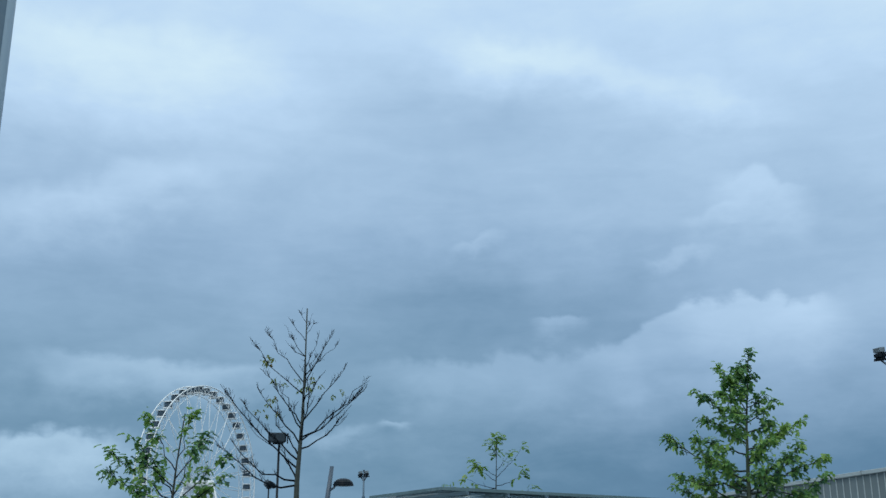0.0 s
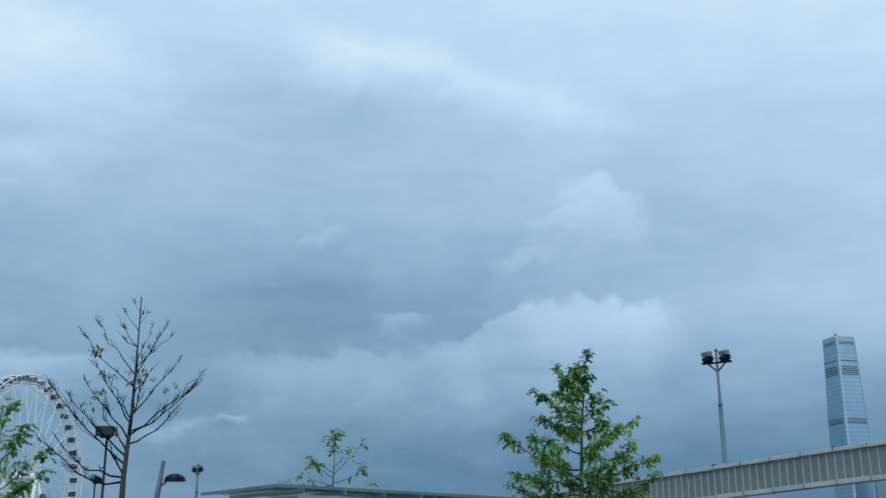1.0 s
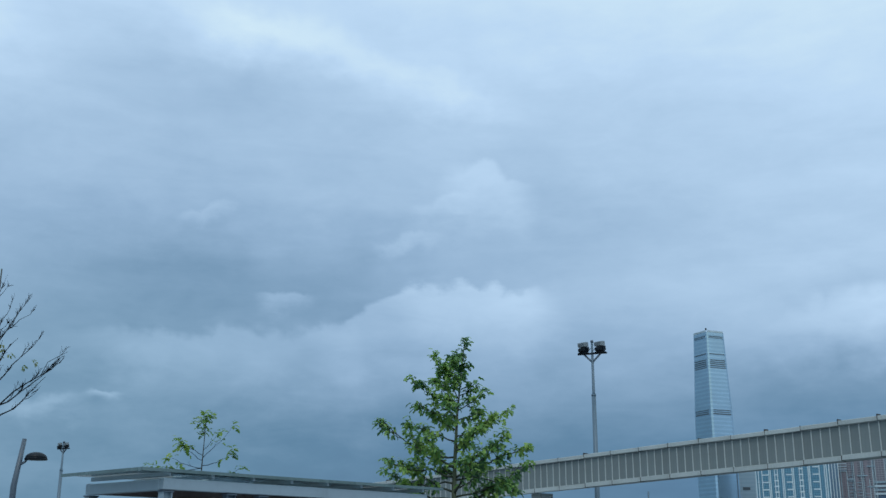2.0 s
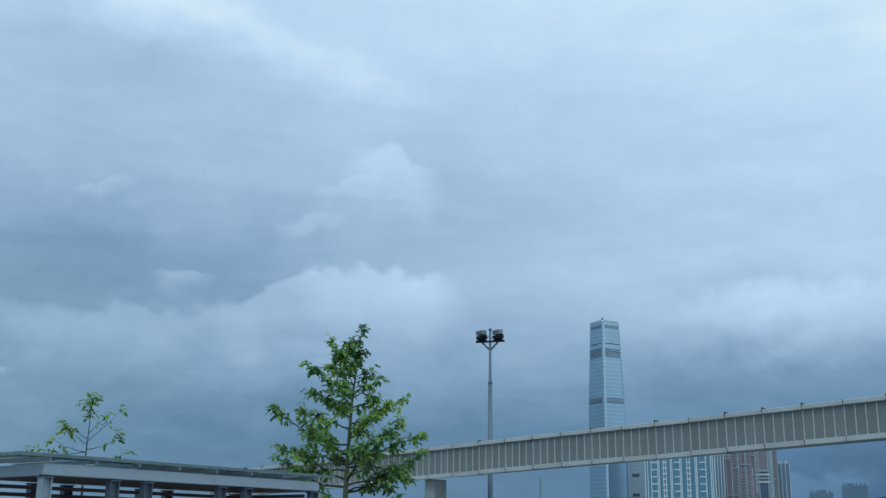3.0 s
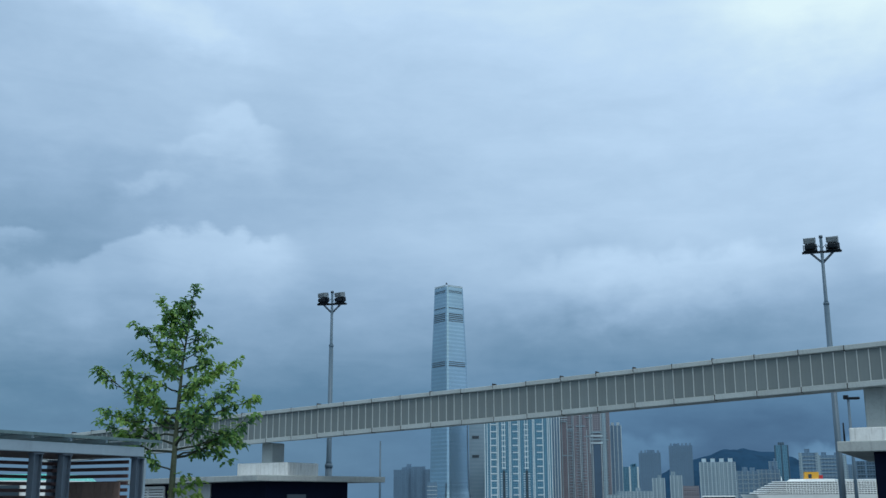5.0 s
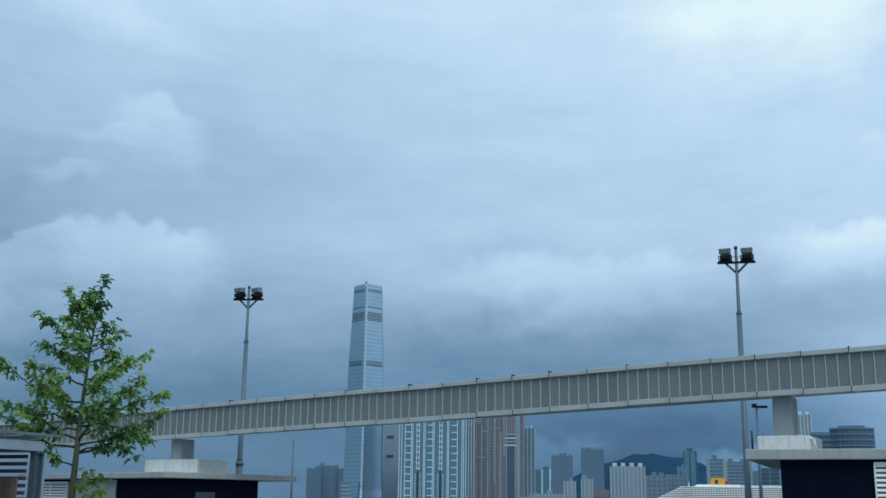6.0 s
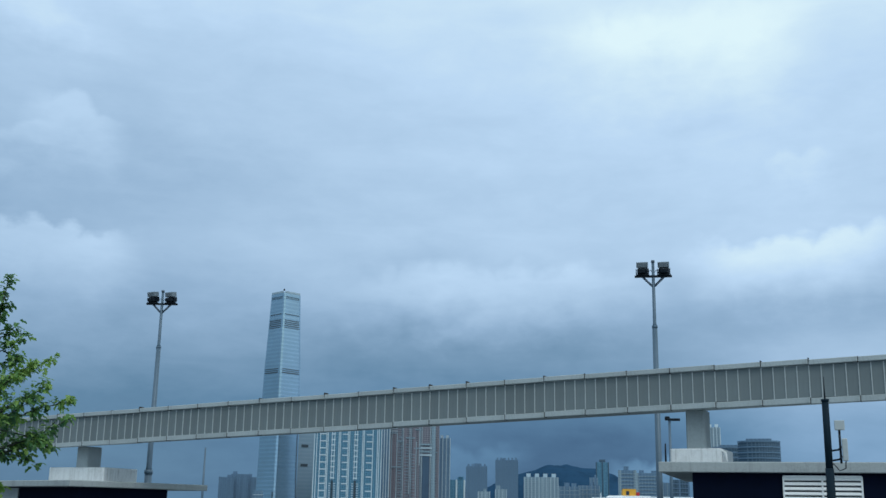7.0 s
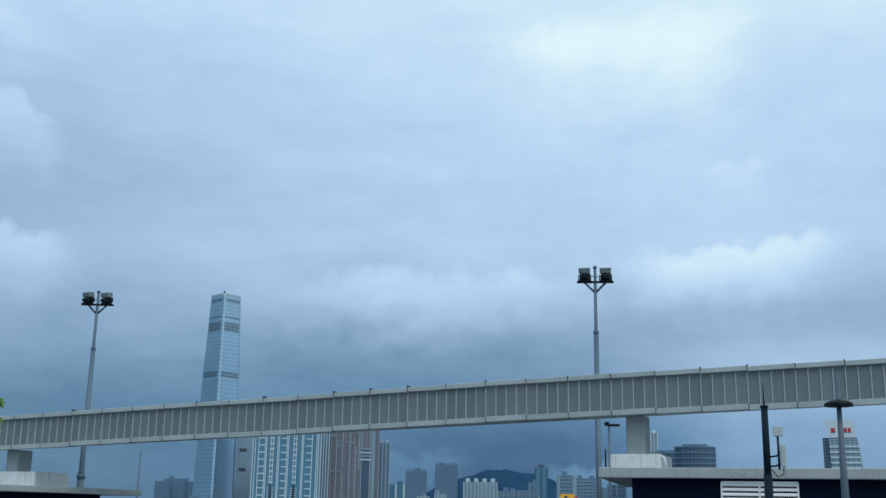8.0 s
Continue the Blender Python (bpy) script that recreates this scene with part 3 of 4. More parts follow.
part("lantern", bm, BLACK, disc, "dark disc lantern", True)

mast = thing("antenna_mast", pose(11.7, 22.62, 0, 0, 0, -28), "dark green steel mast with whip and panel antennas", "mast")
tube_part("lower_post", [(0, 0, 0), (0, 0, 3.0)], [0.1, 0.088], MAST_GREEN, mast)
tube_part("post", [(0, 0, 3.0), (0, 0, 4.4)], [0.076, 0.07], MAST_GREEN, mast)
tube_part("cap", [(0, 0, 4.38), (0, 0, 4.43)], [0.085, 0.085], MAST_GREEN, mast)
tube_part("whip", [(0, 0, 4.42), (0, 0, 4.62), (0, 0, 4.9)], [0.022, 0.012, 0.008], BLACK, mast, sides=8)
for zz in (3.15, 3.35):
    tube_part("arm", [(0, 0, zz), (0.2, 0, zz + 0.03), (0.27, 0, zz + 0.1)], [0.02, 0.02, 0.02], BLACK, mast, sides=8)
tube_part("antenna_rod", [(0.24, 0, 3.1), (0.24, 0, 3.85)], [0.025, 0.025], BLACK, mast, sides=8)
box_part("panel_antenna", (0.25, -0.03, 3.88, 0.2, 0.09, 0.2), RIB, mast, "pale square panel antenna", bevel=0.01)
box_part("antenna_box", (0.33, 0.0, 3.38, 0.11, 0.09, 0.46), RIB, mast, "pale upright antenna box", bevel=0.015)
bm = bmesh.new()
tube(bm, [(0.33, 0, 3.15), (0.32, 0, 3.0), (0.2, 0, 2.95), (0.08, 0, 3.1)], [0.012] * 4, 6)
part("cable", bm, BLACK, mast, "drooping black cable")

small = thing("roadside_lamp", pose(19.95, 52.9, 0, 0, 0, -20), "slim pale lamp post with a short flat lantern", "street lamp")
tube_part("post", [(0, 0, 0), (0, 0, 6.6)], [0.1, 0.06], STEEL, small)
box_part("lantern", (0.22, 0, 6.68, 0.62, 0.22, 0.12), BLACK, small, "dark flat lantern", bevel=0.03)
box_part("bracket", (-0.1, 0, 6.74, 0.25, 0.2, 0.2), BLACK, small, bevel=0.03)
thin_post = thing("thin_pole", pose(-3.45, 71.0, 0), "thin grey pole on the waterfront", "pole")
tube_part("shaft", [(0, 0, 0), (0, 0, 5.7)], [0.09, 0.05], STEEL, thin_post)
near_post = thing("grey_post", pose(-4.05, 2.935, 0, 0, 0, 52), "thick smooth grey steel post close to the viewer", "post")
tube_part("shaft", [(0, 0, 0), (0, 0, 7.2)], [0.16, 0.13], POST_BLUE, near_post, sides=32)
tube_part("edge_bead", [(0.122, -0.046, 0.03), (0.098, -0.038, 7.2)], [0.048, 0.042], STEEL_WHITE, near_post, "pale rounded edge bead", sides=16)
tube_part("base_plate", [(0, 0, 0), (0, 0, 0.03)], [0.28, 0.28], STEEL, near_post, sides=24)

# ---- slatted timber shelter with a glass-edged canopy ----
shelter = thing("timber_shelter", pose(-8.02, 15.6, 0, 0, 0, 61.4), "steel-framed shelter with timber slats and a thin glass canopy", "shelter")
SL, SD = 5.75, 2.1     # length along the front, depth behind it
for name, yy in (("front_beam", 0.0), ("rear_beam", SD)):
    box_part(name, (SL / 2, yy, 2.775, SL + 0.1, 0.12, 0.17), STEEL_WHITE, shelter, "pale blue-grey steel beam", bevel=0.008)
for xx in (0.0, SL):
    box_part("end_beam", (xx, SD / 2, 2.765, 0.11, SD - 0.13, 0.17), STEEL_WHITE, shelter, bevel=0.008)
for xx in (0.03, 1.22, 1.86, 3.42, 4.02, SL - 0.05):
    for yy in (0.0, SD):
        bm = bmesh.new()
        for dx in (-0.075, 0.075):
            block(bm, xx + dx, yy, 1.335, 0.014, 0.13, 2.67)
        block(bm, xx, yy, 1.335, 0.14, 0.012, 2.67)
        part("post", bm, STEEL_DARK if xx != 0.03 else STEEL_WHITE, shelter)
        box_part("post_cap", (xx, yy, 2.665, 0.2, 0.16, 0.018), STEEL_DARK, shelter)
box_part("corner_post", (SL + 0.075, -0.03, 1.33, 0.05, 0.1, 2.68), STEEL_WHITE, shelter, "pale corner post", bevel=0.006)
slat = shared_box("ceiling_board", (SL - 0.14, 0.125, 0.03), CEDAR, 0.0, 0.004)
for i in range(14):
    piece("ceiling_board", slat, shelter, SL / 2, 0.14 + i * 0.135, 2.7)
bar = shared_box("slat", (SL - 0.2, 0.035, 0.062), TIMBER, 0.0, 0.005)
for i in range(16):
    piece("slat", bar, shelter, SL / 2, SD - 0.09, 2.6 - i * 0.122)
ebar = shared_box("end_slat", (0.035, SD - 0.2, 0.062), TIMBER, 0.0, 0.005)
for i in range(16):
    piece("end_slat", ebar, shelter, SL - 0.16, SD / 2, 2.6 - i * 0.122)
for k in range(9):
    box_part("panel_board", (SL - 0.21, 0.3 + k * 0.15, 1.2, 0.03, 0.142, 2.1), BOARD, shelter, "brown timber board panel" if k == 0 else "")
canopy = box_part("canopy", (SL / 2 - 0.02, SD / 2, 2.985, SL + 0.89, SD + 0.2, 0.022), CANOPY_GLASS, shelter, "thin clear glass canopy sheet", bevel=0.006)
box_part("canopy_edge", (SL / 2 - 0.02, -0.11, 2.972, SL + 0.92, 0.02, 0.05), CANOPY_EDGE, shelter)
box_part("canopy_end", (-0.475, SD / 2, 2.972, 0.02, SD + 0.2, 0.05), CANOPY_EDGE, shelter)
purlin = shared_box("canopy_bracket", (0.045, SD + 0.1, 0.06), STEEL_WHITE)
for i in range(8):
    piece("canopy_bracket", purlin, shelter, 0.05 + i * (SL - 0.1) / 7, SD / 2, 2.93)
box_part("clerestory_glass", (0.9, 0.02, 2.91, 1.5, 0.02, 0.1), CANOPY_GLASS, shelter)

# ---- trees ----


def leaf_sheet(name, seeds, size, mat, parent, label, droop=0.5, broad=0.95):
    """Clusters of folded broad leaves at the given points with their outward ways."""
    verts, faces = [], []
    outline = ((0, 0.0, 0), (0.2, 0.1, 0.08), (0.5, 0.3, 0.1), (0.22, 0.46, 0.06), (0.36, 0.76, 0.05), (0.0, 1.0, -0.12),
               (-0.36, 0.76, 0.05), (-0.22, 0.46, 0.06), (-0.5, 0.3, 0.1), (-0.2, 0.1, 0.08))
    for place, out, number in seeds:
        for k in range(number):
            a = random.uniform(0, 2 * math.pi)
            d = Vector((math.cos(a), math.sin(a), random.uniform(-1.0, 0.55) - droop * 0.35)) + out * random.uniform(0.2, 1.0)
            d.normalize()
            side = d.cross(Vector((random.uniform(-0.5, 0.5), random.uniform(-0.5, 0.5), 1.0))).normalized()
            up = side.cross(d)
            s = size * random.uniform(0.6, 1.2)
            at = place + d * s * random.uniform(0.05, 0.45) + Vector((random.gauss(0, 1), random.gauss(0, 1), random.gauss(0, 1))) * size * 0.28
            n = len(verts)
            curl = random.uniform(-0.25, 0.1)
            for px, py, pz in outline:
                verts.append(at + side * px * s * broad + d * py * s + up * (pz + curl * py * py) * s)
            mid_rib = len(verts)
            verts.append(at + d * 0.46 * s + up * curl * 0.2 * s)
            faces += [(n, n + 1, n + 2, n + 3, mid_rib), (mid_rib, n + 3, n + 4, n + 5), (mid_rib, n + 5, n + 6, n + 7), (n, mid_rib, n + 7, n + 8, n + 9)]
    me = bpy.data.meshes.new(name)
    me.from_pydata([tuple(w) for w in verts], [], faces)
    me.materials.append(mat)
    ob = new(name, me)
    ob.parent = parent
    return tagged(ob, label, kind="stuff")


def limb_points(a, b, sag, steps=6, jitter=0.02):
    """A limb from a to b; positive sag leaves the trunk flat and turns up later."""
    out = []
    length = (b - a).length
    for i in range(steps + 1):
        t = i / steps
        p = a.lerp(b, t)
        p.z -= sag * length * math.sin(math.pi * t) * 0.5
        if 0 < i < steps:
            p += Vector((random.gauss(0, 1), random.gauss(0, 1), random.gauss(0, 1))) * jitter * length
        out.append(p)
    return out


def grow(name, x, y, yaw, trunk, limbs, trunk_r, label, bark, leaf, leaf_size, per_cluster, leaf_from, twigs, droop, seed, thin=1.0):
    """trunk: points (x, z); limbs: (height on the trunk, end x, end z, depth y, sag)."""
    random.seed(seed)
    tree = thing(name, pose(x, y, 0, 0, 0, yaw), label, "tree", "plaza trees")
    pts = [Vector((px, 0, pz)) for px, pz in trunk]
    top = pts[-1].z
    tube_part("trunk", pts, [max(0.008, trunk_r * (1 - 0.95 * p.z / top) ** 1.15) for p in pts], bark, tree, sides=12)
    seeds = []

    def on_trunk(h):
        for p, q in zip(pts, pts[1:]):
            if p.z <= h <= q.z:
                return p.lerp(q, (h - p.z) / (q.z - p.z))
        return pts[-1].copy()

    for h, ex, ez, ey, sag in limbs:
        a, b = on_trunk(h), Vector((ex, ey, ez))
        line = limb_points(a, b, sag)
        length = (b - a).length
        r0 = min(trunk_r * (1 - 0.9 * h / top) * 0.62, 0.012 + 0.016 * length)
        bm = bmesh.new()
        r0 *= 0.6 if per_cluster < 2 else 0.75
        tube(bm, line, [r0 * (1 - 0.8 * i / 6) for i in range(7)], 7)
        out = (b - a).normalized()
        for k in range(max(1, int(twigs * length * thin))):
            t = random.uniform(0.28, 0.97)
            i = min(5, int(t * 6))
            root = line[i].lerp(line[i + 1], t * 6 - i)
            turn = out.cross(Vector((0, 0, 1))) * random.choice((-1, 1)) * random.uniform(0.35, 1.1)
            way2 = (out + turn + Vector((0, 0, random.uniform(-0.15, 0.75)))).normalized()
            reach = length * (random.uniform(0.14, 0.36) if per_cluster > 1 else random.choice((0.08, 0.1, 0.13, 0.2, 0.3))) * (1.15 - t * 0.5)
            end = root + way2 * reach
            tube(bm, limb_points(root, end, 0.15, 3, 0.03), [r0 * 0.42, r0 * 0.34, r0 * 0.25, r0 * 0.14], 5)
            if k % 2 == 0:
                spur = root.lerp(end, 0.55)
                tube(bm, [spur, spur + (way2 + Vector((random.gauss(0, 0.6), random.gauss(0, 0.6), 0.3))).normalized() * reach * 0.4],
                     [r0 * 0.24, r0 * 0.1], 4)
            if per_cluster < 2:
                for q in (0.3, 0.5, 0.7, 0.88):
                    knot = root.lerp(end, q)
                    bud = knot + (way2 * 0.6 + Vector((random.gauss(0, 0.6), random.gauss(0, 0.6), random.uniform(0.1, 1.0)))).normalized() * random.uniform(0.03, 0.08)
                    tube(bm, [knot, bud], [0.0026, 0.0014], 4)
            if t > leaf_from:
                seeds.append((end, way2, per_cluster))
                if per_cluster > 3:
                    seeds.append((root.lerp(end, 0.55), way2, max(1, per_cluster // 2)))
        seeds.append((b, out, per_cluster))
        if per_cluster > 3:
            for t in (0.3, 0.45, 0.6, 0.78):
                if t > leaf_from:
                    seeds.append((line[int(t * 6)], out, max(1, per_cluster // 2)))
        part("limb", bm, TWIG if bark is BARK else LIMB, tree, smooth=True)
    return tree, seeds


def crown_limbs(levels, low, high, reach, seed, rise=0.35):
    """Whorled limbs between two heights inside a cone-like outline; reach(t) for t from 0 (low) to 1 (high)."""
    random.seed(seed)
    out = []
    for i in range(levels):
        t = i / (levels - 1)
        h = low + (high - low) * t
        a = i * 2.39996 + random.uniform(-0.3, 0.3)
        r = reach(t) * random.uniform(0.75, 1.1)
        out.append((h, r * math.cos(a), h + r * (rise + random.uniform(-0.12, 0.15)), r * math.sin(a), random.uniform(0.05, 0.3)))
    return out


# full conical tree beside the shelter
side_limbs = [(3.55, 1.5, 3.95, 0.3, 0.12), (3.9, 1.15, 4.65, -0.3, -0.05), (3.25, 1.2, 3.0, -0.25, -0.25), (3.5, -1.45, 4.45, 0.2, 0.1), (3.3, -1.3, 3.55, -0.3, 0.0),
              (3.0, -1.25, 3.0, 0.3, -0.2), (2.75, 1.1, 2.75, 0.35, -0.3), (2.5, -0.75, 2.95, -0.2, 0.1), (2.9, 1.25, 3.3, -0.1, 0.1), (4.5, -0.75, 5.3, 0.1, 0.05), (4.9, -0.3, 5.75, -0.2, 0.0)]
cone = crown_limbs(30, 2.75, 5.85, lambda t: 1.3 * (1 - t) ** 0.9 + 0.13, 5, 0.5)
lush, seeds = grow("broadleaf_tree", -5.12, 22.5, 13, [(0.0, 0.0), (0.0, 1.2), (0.02, 2.4), (0.05, 3.6), (0.1, 4.6), (0.2, 5.6), (0.27, 6.22)], side_limbs + cone, 0.1,
                   "young conical tree in full broad green leaf beside the shelter", BARK_PALE, LEAF, 0.15, 5, 0.32, 5.5, 0.8, 11)
leaf_sheet("crown", [(a, b, n + 3) for a, b, n in seeds] + [(Vector((0.27, 0, 6.2)), Vector((0, 0, 1)), 10), (Vector((0.26, 0, 6.1)), Vector((0, 0, 1)), 8), (Vector((0.22, 0, 5.98)), Vector((0, 0, 1)), 9)], 0.142, LEAF, lush, "drooping glossy green leaves", 1.5, 0.74)
leaf_sheet("low_foliage", [(Vector((0.3 + random.uniform(-0.16, 0.22), random.uniform(-0.15, 0.15), z0)), Vector((0.4, 0, -0.1)), 16) for z0 in (1.75, 1.85, 1.95, 2.05, 2.15, 2.25, 2.35, 2.42)],
           0.14, LEAF_YOUNG, lush, "fresh leafy shoots low on the trunk", 1.2, 0.74)

# sparse young tree behind the shelter
sparse_limbs = [(3.45, -0.95, 3.55, 0.2, 0.15), (3.45, -0.6, 3.65, -0.2, 0.1), (3.3, 0.65, 3.35, 0.2, 0.0), (3.5, 0.55, 3.75, -0.2, 0.15), (3.65, 0.55, 4.3, 0.1, 0.1),
                (3.6, -0.4, 3.95, 0.1, 0.1), (3.8, 0.3, 4.15, -0.2, 0.1), (3.7, -0.45, 4.05, 0.2, 0.1), (4.1, -0.12, 4.4, 0.1, 0.0), (4.2, 0.06, 4.5, -0.1, 0.0), (3.1, -1.0, 3.42, -0.1, 0.1), (3.1, 0.75, 3.5, 0.1, 0.1)]
young, seeds = grow("young_tree", -9.58, 20.06, 25.5, [(0.0, 0.0), (0.0, 2.0), (0.0, 3.2), (0.02, 3.85), (0.03, 4.4)], [(h - 0.08, ex, ez - 0.1, ey, sag) for h, ex, ez, ey, sag in sparse_limbs], 0.055,
                    "sparse young tree with small tufts of fresh leaves", BARK, LEAF_YOUNG, 0.14, 8, 0.6, 1.6, 0.6, 23)
leaf_sheet("crown", seeds + [(Vector((0.0, 0, 4.0 + 0.1 * k)), Vector((0, 0, 1)), 6) for k in range(5)], 0.125, LEAF_YOUNG, young, "tufts of fresh green leaves", 1.0, 0.78)

# leafy tree in front of the wheel
wide = [(2.45, -0.82, 2.88, 0.2, 0.05), (2.55, -0.8, 3.1, -0.2, 0.1), (2.7, -0.6, 3.35, 0.2, 0.1), (2.9, -0.35, 3.5, -0.2, 0.05), (2.4, 0.75, 2.85, 0.2, 0.1), (2.5, 0.7, 3.05, -0.25, 0.1),
        (2.3, 0.8, 2.6, 0.2, 0.1), (2.8, 0.5, 3.4, 0.1, 0.1), (2.2, -0.55, 2.7, -0.3, 0.1), (2.3, 0.45, 2.75, 0.35, 0.1), (3.0, 0.25, 3.6, -0.1, 0.0), (2.6, -0.35, 3.2, 0.3, 0.1), (2.6, 0.3, 3.15, -0.3, 0.1)]
wide = [(h, ex * 0.88 - 0.02, ez, ey, sag) for h, ex, ez, ey, sag in wide]
leafy, seeds = grow("round_tree", -9.4, 10.38, 42, [(0.0, 0.0), (0.0, 1.4), (0.0, 2.3), (0.04, 3.0), (0.1, 3.62)], wide, 0.06,
                    "small spreading tree with loose green leaves", BARK, LEAF, 0.13, 5, 0.3, 6.5, 0.7, 31)
leaf_sheet("crown", [(a, b, n + 2) for a, b, n in seeds], 0.094, LEAF, leafy, "loose drooping green leaves", 1.5, 0.72)

# nearly bare tree
naked = [(2.75, -1.12, 3.38, 0.15, 0.35), (2.8, -0.85, 3.3, -0.2, 0.3), (3.05, -0.75, 3.85, 0.2, 0.05), (3.25, -0.55, 3.95, -0.2, 0.0), (3.45, -0.48, 4.2, 0.15, 0.0), (3.9, -0.66, 4.57, 0.05, 0.05),
         (4.05, -0.45, 4.65, -0.15, 0.0), (4.4, -0.25, 4.85, 0.1, 0.0), (3.35, 0.9, 4.12, 0.1, 0.08), (3.3, 0.82, 3.95, -0.2, 0.1), (3.55, 0.58, 4.3, 0.15, 0.0), (3.8, 0.32, 4.2, -0.15, 0.0),
         (4.05, 0.43, 4.78, 0.1, 0.0), (4.15, 0.46, 4.58, -0.1, 0.0), (4.2, 0.2, 4.7, 0.15, 0.0), (2.8, -0.2, 3.3, 0.4, 0.1), (3.3, 0.15, 4.1, -0.5, 0.1), (3.1, -0.3, 3.7, 0.5, 0.1)]
naked += [(4.75, 0.13, 5.0, 0.02, 0.1), (4.6, -0.2, 4.95, 0.05, 0.05), (4.85, -0.06, 5.05, 0.02, 0.0), (2.95, -1.04, 4.05, 0.2, 0.16)] + crown_limbs(6, 3.2, 4.7, lambda t: 0.6 * (1 - t) + 0.16, 9, 0.95)
bare, seeds = grow("bare_tree", -8.2, 11.34, 36, [(0.0, 0.0), (0.0, 1.6), (0.0, 2.8), (0.04, 3.6), (0.05, 4.4), (0.05, 5.05)], naked, 0.075,
                   "almost leafless tree with upswept dark twigs", BARK, LEAF_DRY, 0.12, 1, 2.0, 9.0, 0.9, 47)
tufts = [(-0.36, 4.42), (-0.4, 4.35), (-0.25, 4.1), (0.12, 4.08), (0.18, 4.0), (0.05, 4.03), (-0.42, 3.9), (-0.5, 3.78), (-0.32, 3.72), (0.5, 3.93)]
leaf_sheet("last_leaves", [(Vector((px + random.uniform(-0.1, 0.1), random.uniform(-0.15, 0.15), pz + random.uniform(-0.09, 0.07))), Vector((0, 0, -0.4)), 5) for px, pz in tufts * 3], 0.052, LEAF_DRY, bare, "few yellowing leaves", 1.2, 0.7)

# ---- observation wheel ----
wheel = thing("observation_wheel", pose(-228.9, 264.8, 30.2, 0, 0, 98.0), "large white observation wheel with dark glazed gondolas", "ferris wheel")
WR, GAP = 30.4, 4.4
for yy in (-GAP / 2, GAP / 2):
    for r, w in ((WR, 0.19), (WR - 2.6, 0.11)):
        bm = bmesh.new()
        n = 84
        ring = [(r * math.cos(2 * math.pi * i / n), yy, r * math.sin(2 * math.pi * i / n)) for i in range(n + 1)]
        tube(bm, ring, [w] * (n + 1), 6, False)
        part("rim", bm, WHEEL_WHITE, wheel)
    bm = bmesh.new()
    for i in range(84):
        a, b = 2 * math.pi * i / 84, 2 * math.pi * (i + 0.5) / 84
        for c in (a, a + 2 * math.pi / 84):
            tube(bm, [(WR * math.cos(c), yy, WR * math.sin(c)), ((WR - 2.6) * math.cos(b), yy, (WR - 2.6) * math.sin(b))], [0.07, 0.07], 4, False)
    part("rim_lattice", bm, WHEEL_WHITE, wheel)
    for i in range(28):
        a = 2 * math.pi * i / 28
        tube_part("spoke", [(1.2 * math.cos(a + 0.5), yy * 1.5, 1.2 * math.sin(a + 0.5)), ((WR - 2.6) * math.cos(a), yy, (WR - 2.6) * math.sin(a))], [0.1, 0.1], WHEEL_WHITE, wheel, sides=5)
    for side in (-1, 1):
        tube_part("support_leg", [(0, yy * 2.2, 0), (side * 11, yy * 4, -30.2)], [0.5, 0.6], WHEEL_WHITE, wheel, sides=10)
tube_part("hub", [(0, -5, 0), (0, 5, 0)], [1.2, 1.2], WHEEL_WHITE, wheel, sides=20)
cab_bm = bmesh.new()
block(cab_bm, 0, 0, 0, 1.75, 2.3, 1.6, 0, 0.3)
cab = finish(cab_bm, "gondola")
cab.materials.append(GONDOLA)
roof_me = shared_box("gondola_roof", (2.1, 2.7, 0.3), WHEEL_WHITE, 0.0, 0.1)
floor_me = shared_box("gondola_floor", (2.0, 2.6, 0.35), WHEEL_WHITE, 0.0, 0.1)
for i in range(42):
    a = 2 * math.pi * (i + 0.3) / 42
    ob = piece("gondola", cab, wheel, (WR - 1.2) * math.cos(a), 0, (WR - 1.2) * math.sin(a))
    piece("gondola_roof", roof_me, ob, 0, 0, 1.0)
    piece("gondola_floor", floor_me, ob, 0, 0, -0.95)

# ---- skyline across the harbour ----


def far_place(azimuth, distance, turn=0.0):
    a = radians(azimuth)
    return pose(distance * math.sin(a), distance * math.cos(a), 1.0, 0, 0, -azimuth + turn)


def tower_block(azimuth, distance, width, top, mat, rib_mat, name, label, category="building", ribs=5, depth=None, crown=0, steps=0, turn=0.0, bands=0):
    """A far tower: body, upright ribs, roof plant, and stepped roof where there is one."""
    t = thing(name, far_place(azimuth, distance, turn), label, category, "towers across the harbour")
    depth = depth or width * 0.6
    bm = bmesh.new()
    block(bm, 0, depth / 2, top / 2, width, depth, top)
    part("wall", bm, mat, t)
    for k in range(steps):
        w = width * random.uniform(0.16, 0.34)
        box_part("roof_step", (random.uniform(-0.3, 0.3) * width, depth / 2, top + 2.5, w, depth * 0.5, 5 + random.uniform(0, 6)), mat, t)
    if ribs:
        rb = shared_box("rib", (max(1.4, width / ribs * 0.2), 1.6, top), rib_mat)
        for k in range(ribs + 1):
            piece("rib", rb, t, -width / 2 + width * k / ribs, -0.4, top / 2)
    if bands:
        bd = shared_box("band", (width + 0.8, 1.2, 1.4), rib_mat)
        for k in range(bands):
            piece("band", bd, t, 0, -0.3, top * (k + 1) / (bands + 1))
    for k in range(crown):
        box_part("roof_plant", (-width / 2 + width * (k + 0.5) / crown, depth * 0.4, top + 3, width / crown * 0.5, depth * 0.4, 7), rib_mat, t)
    return t


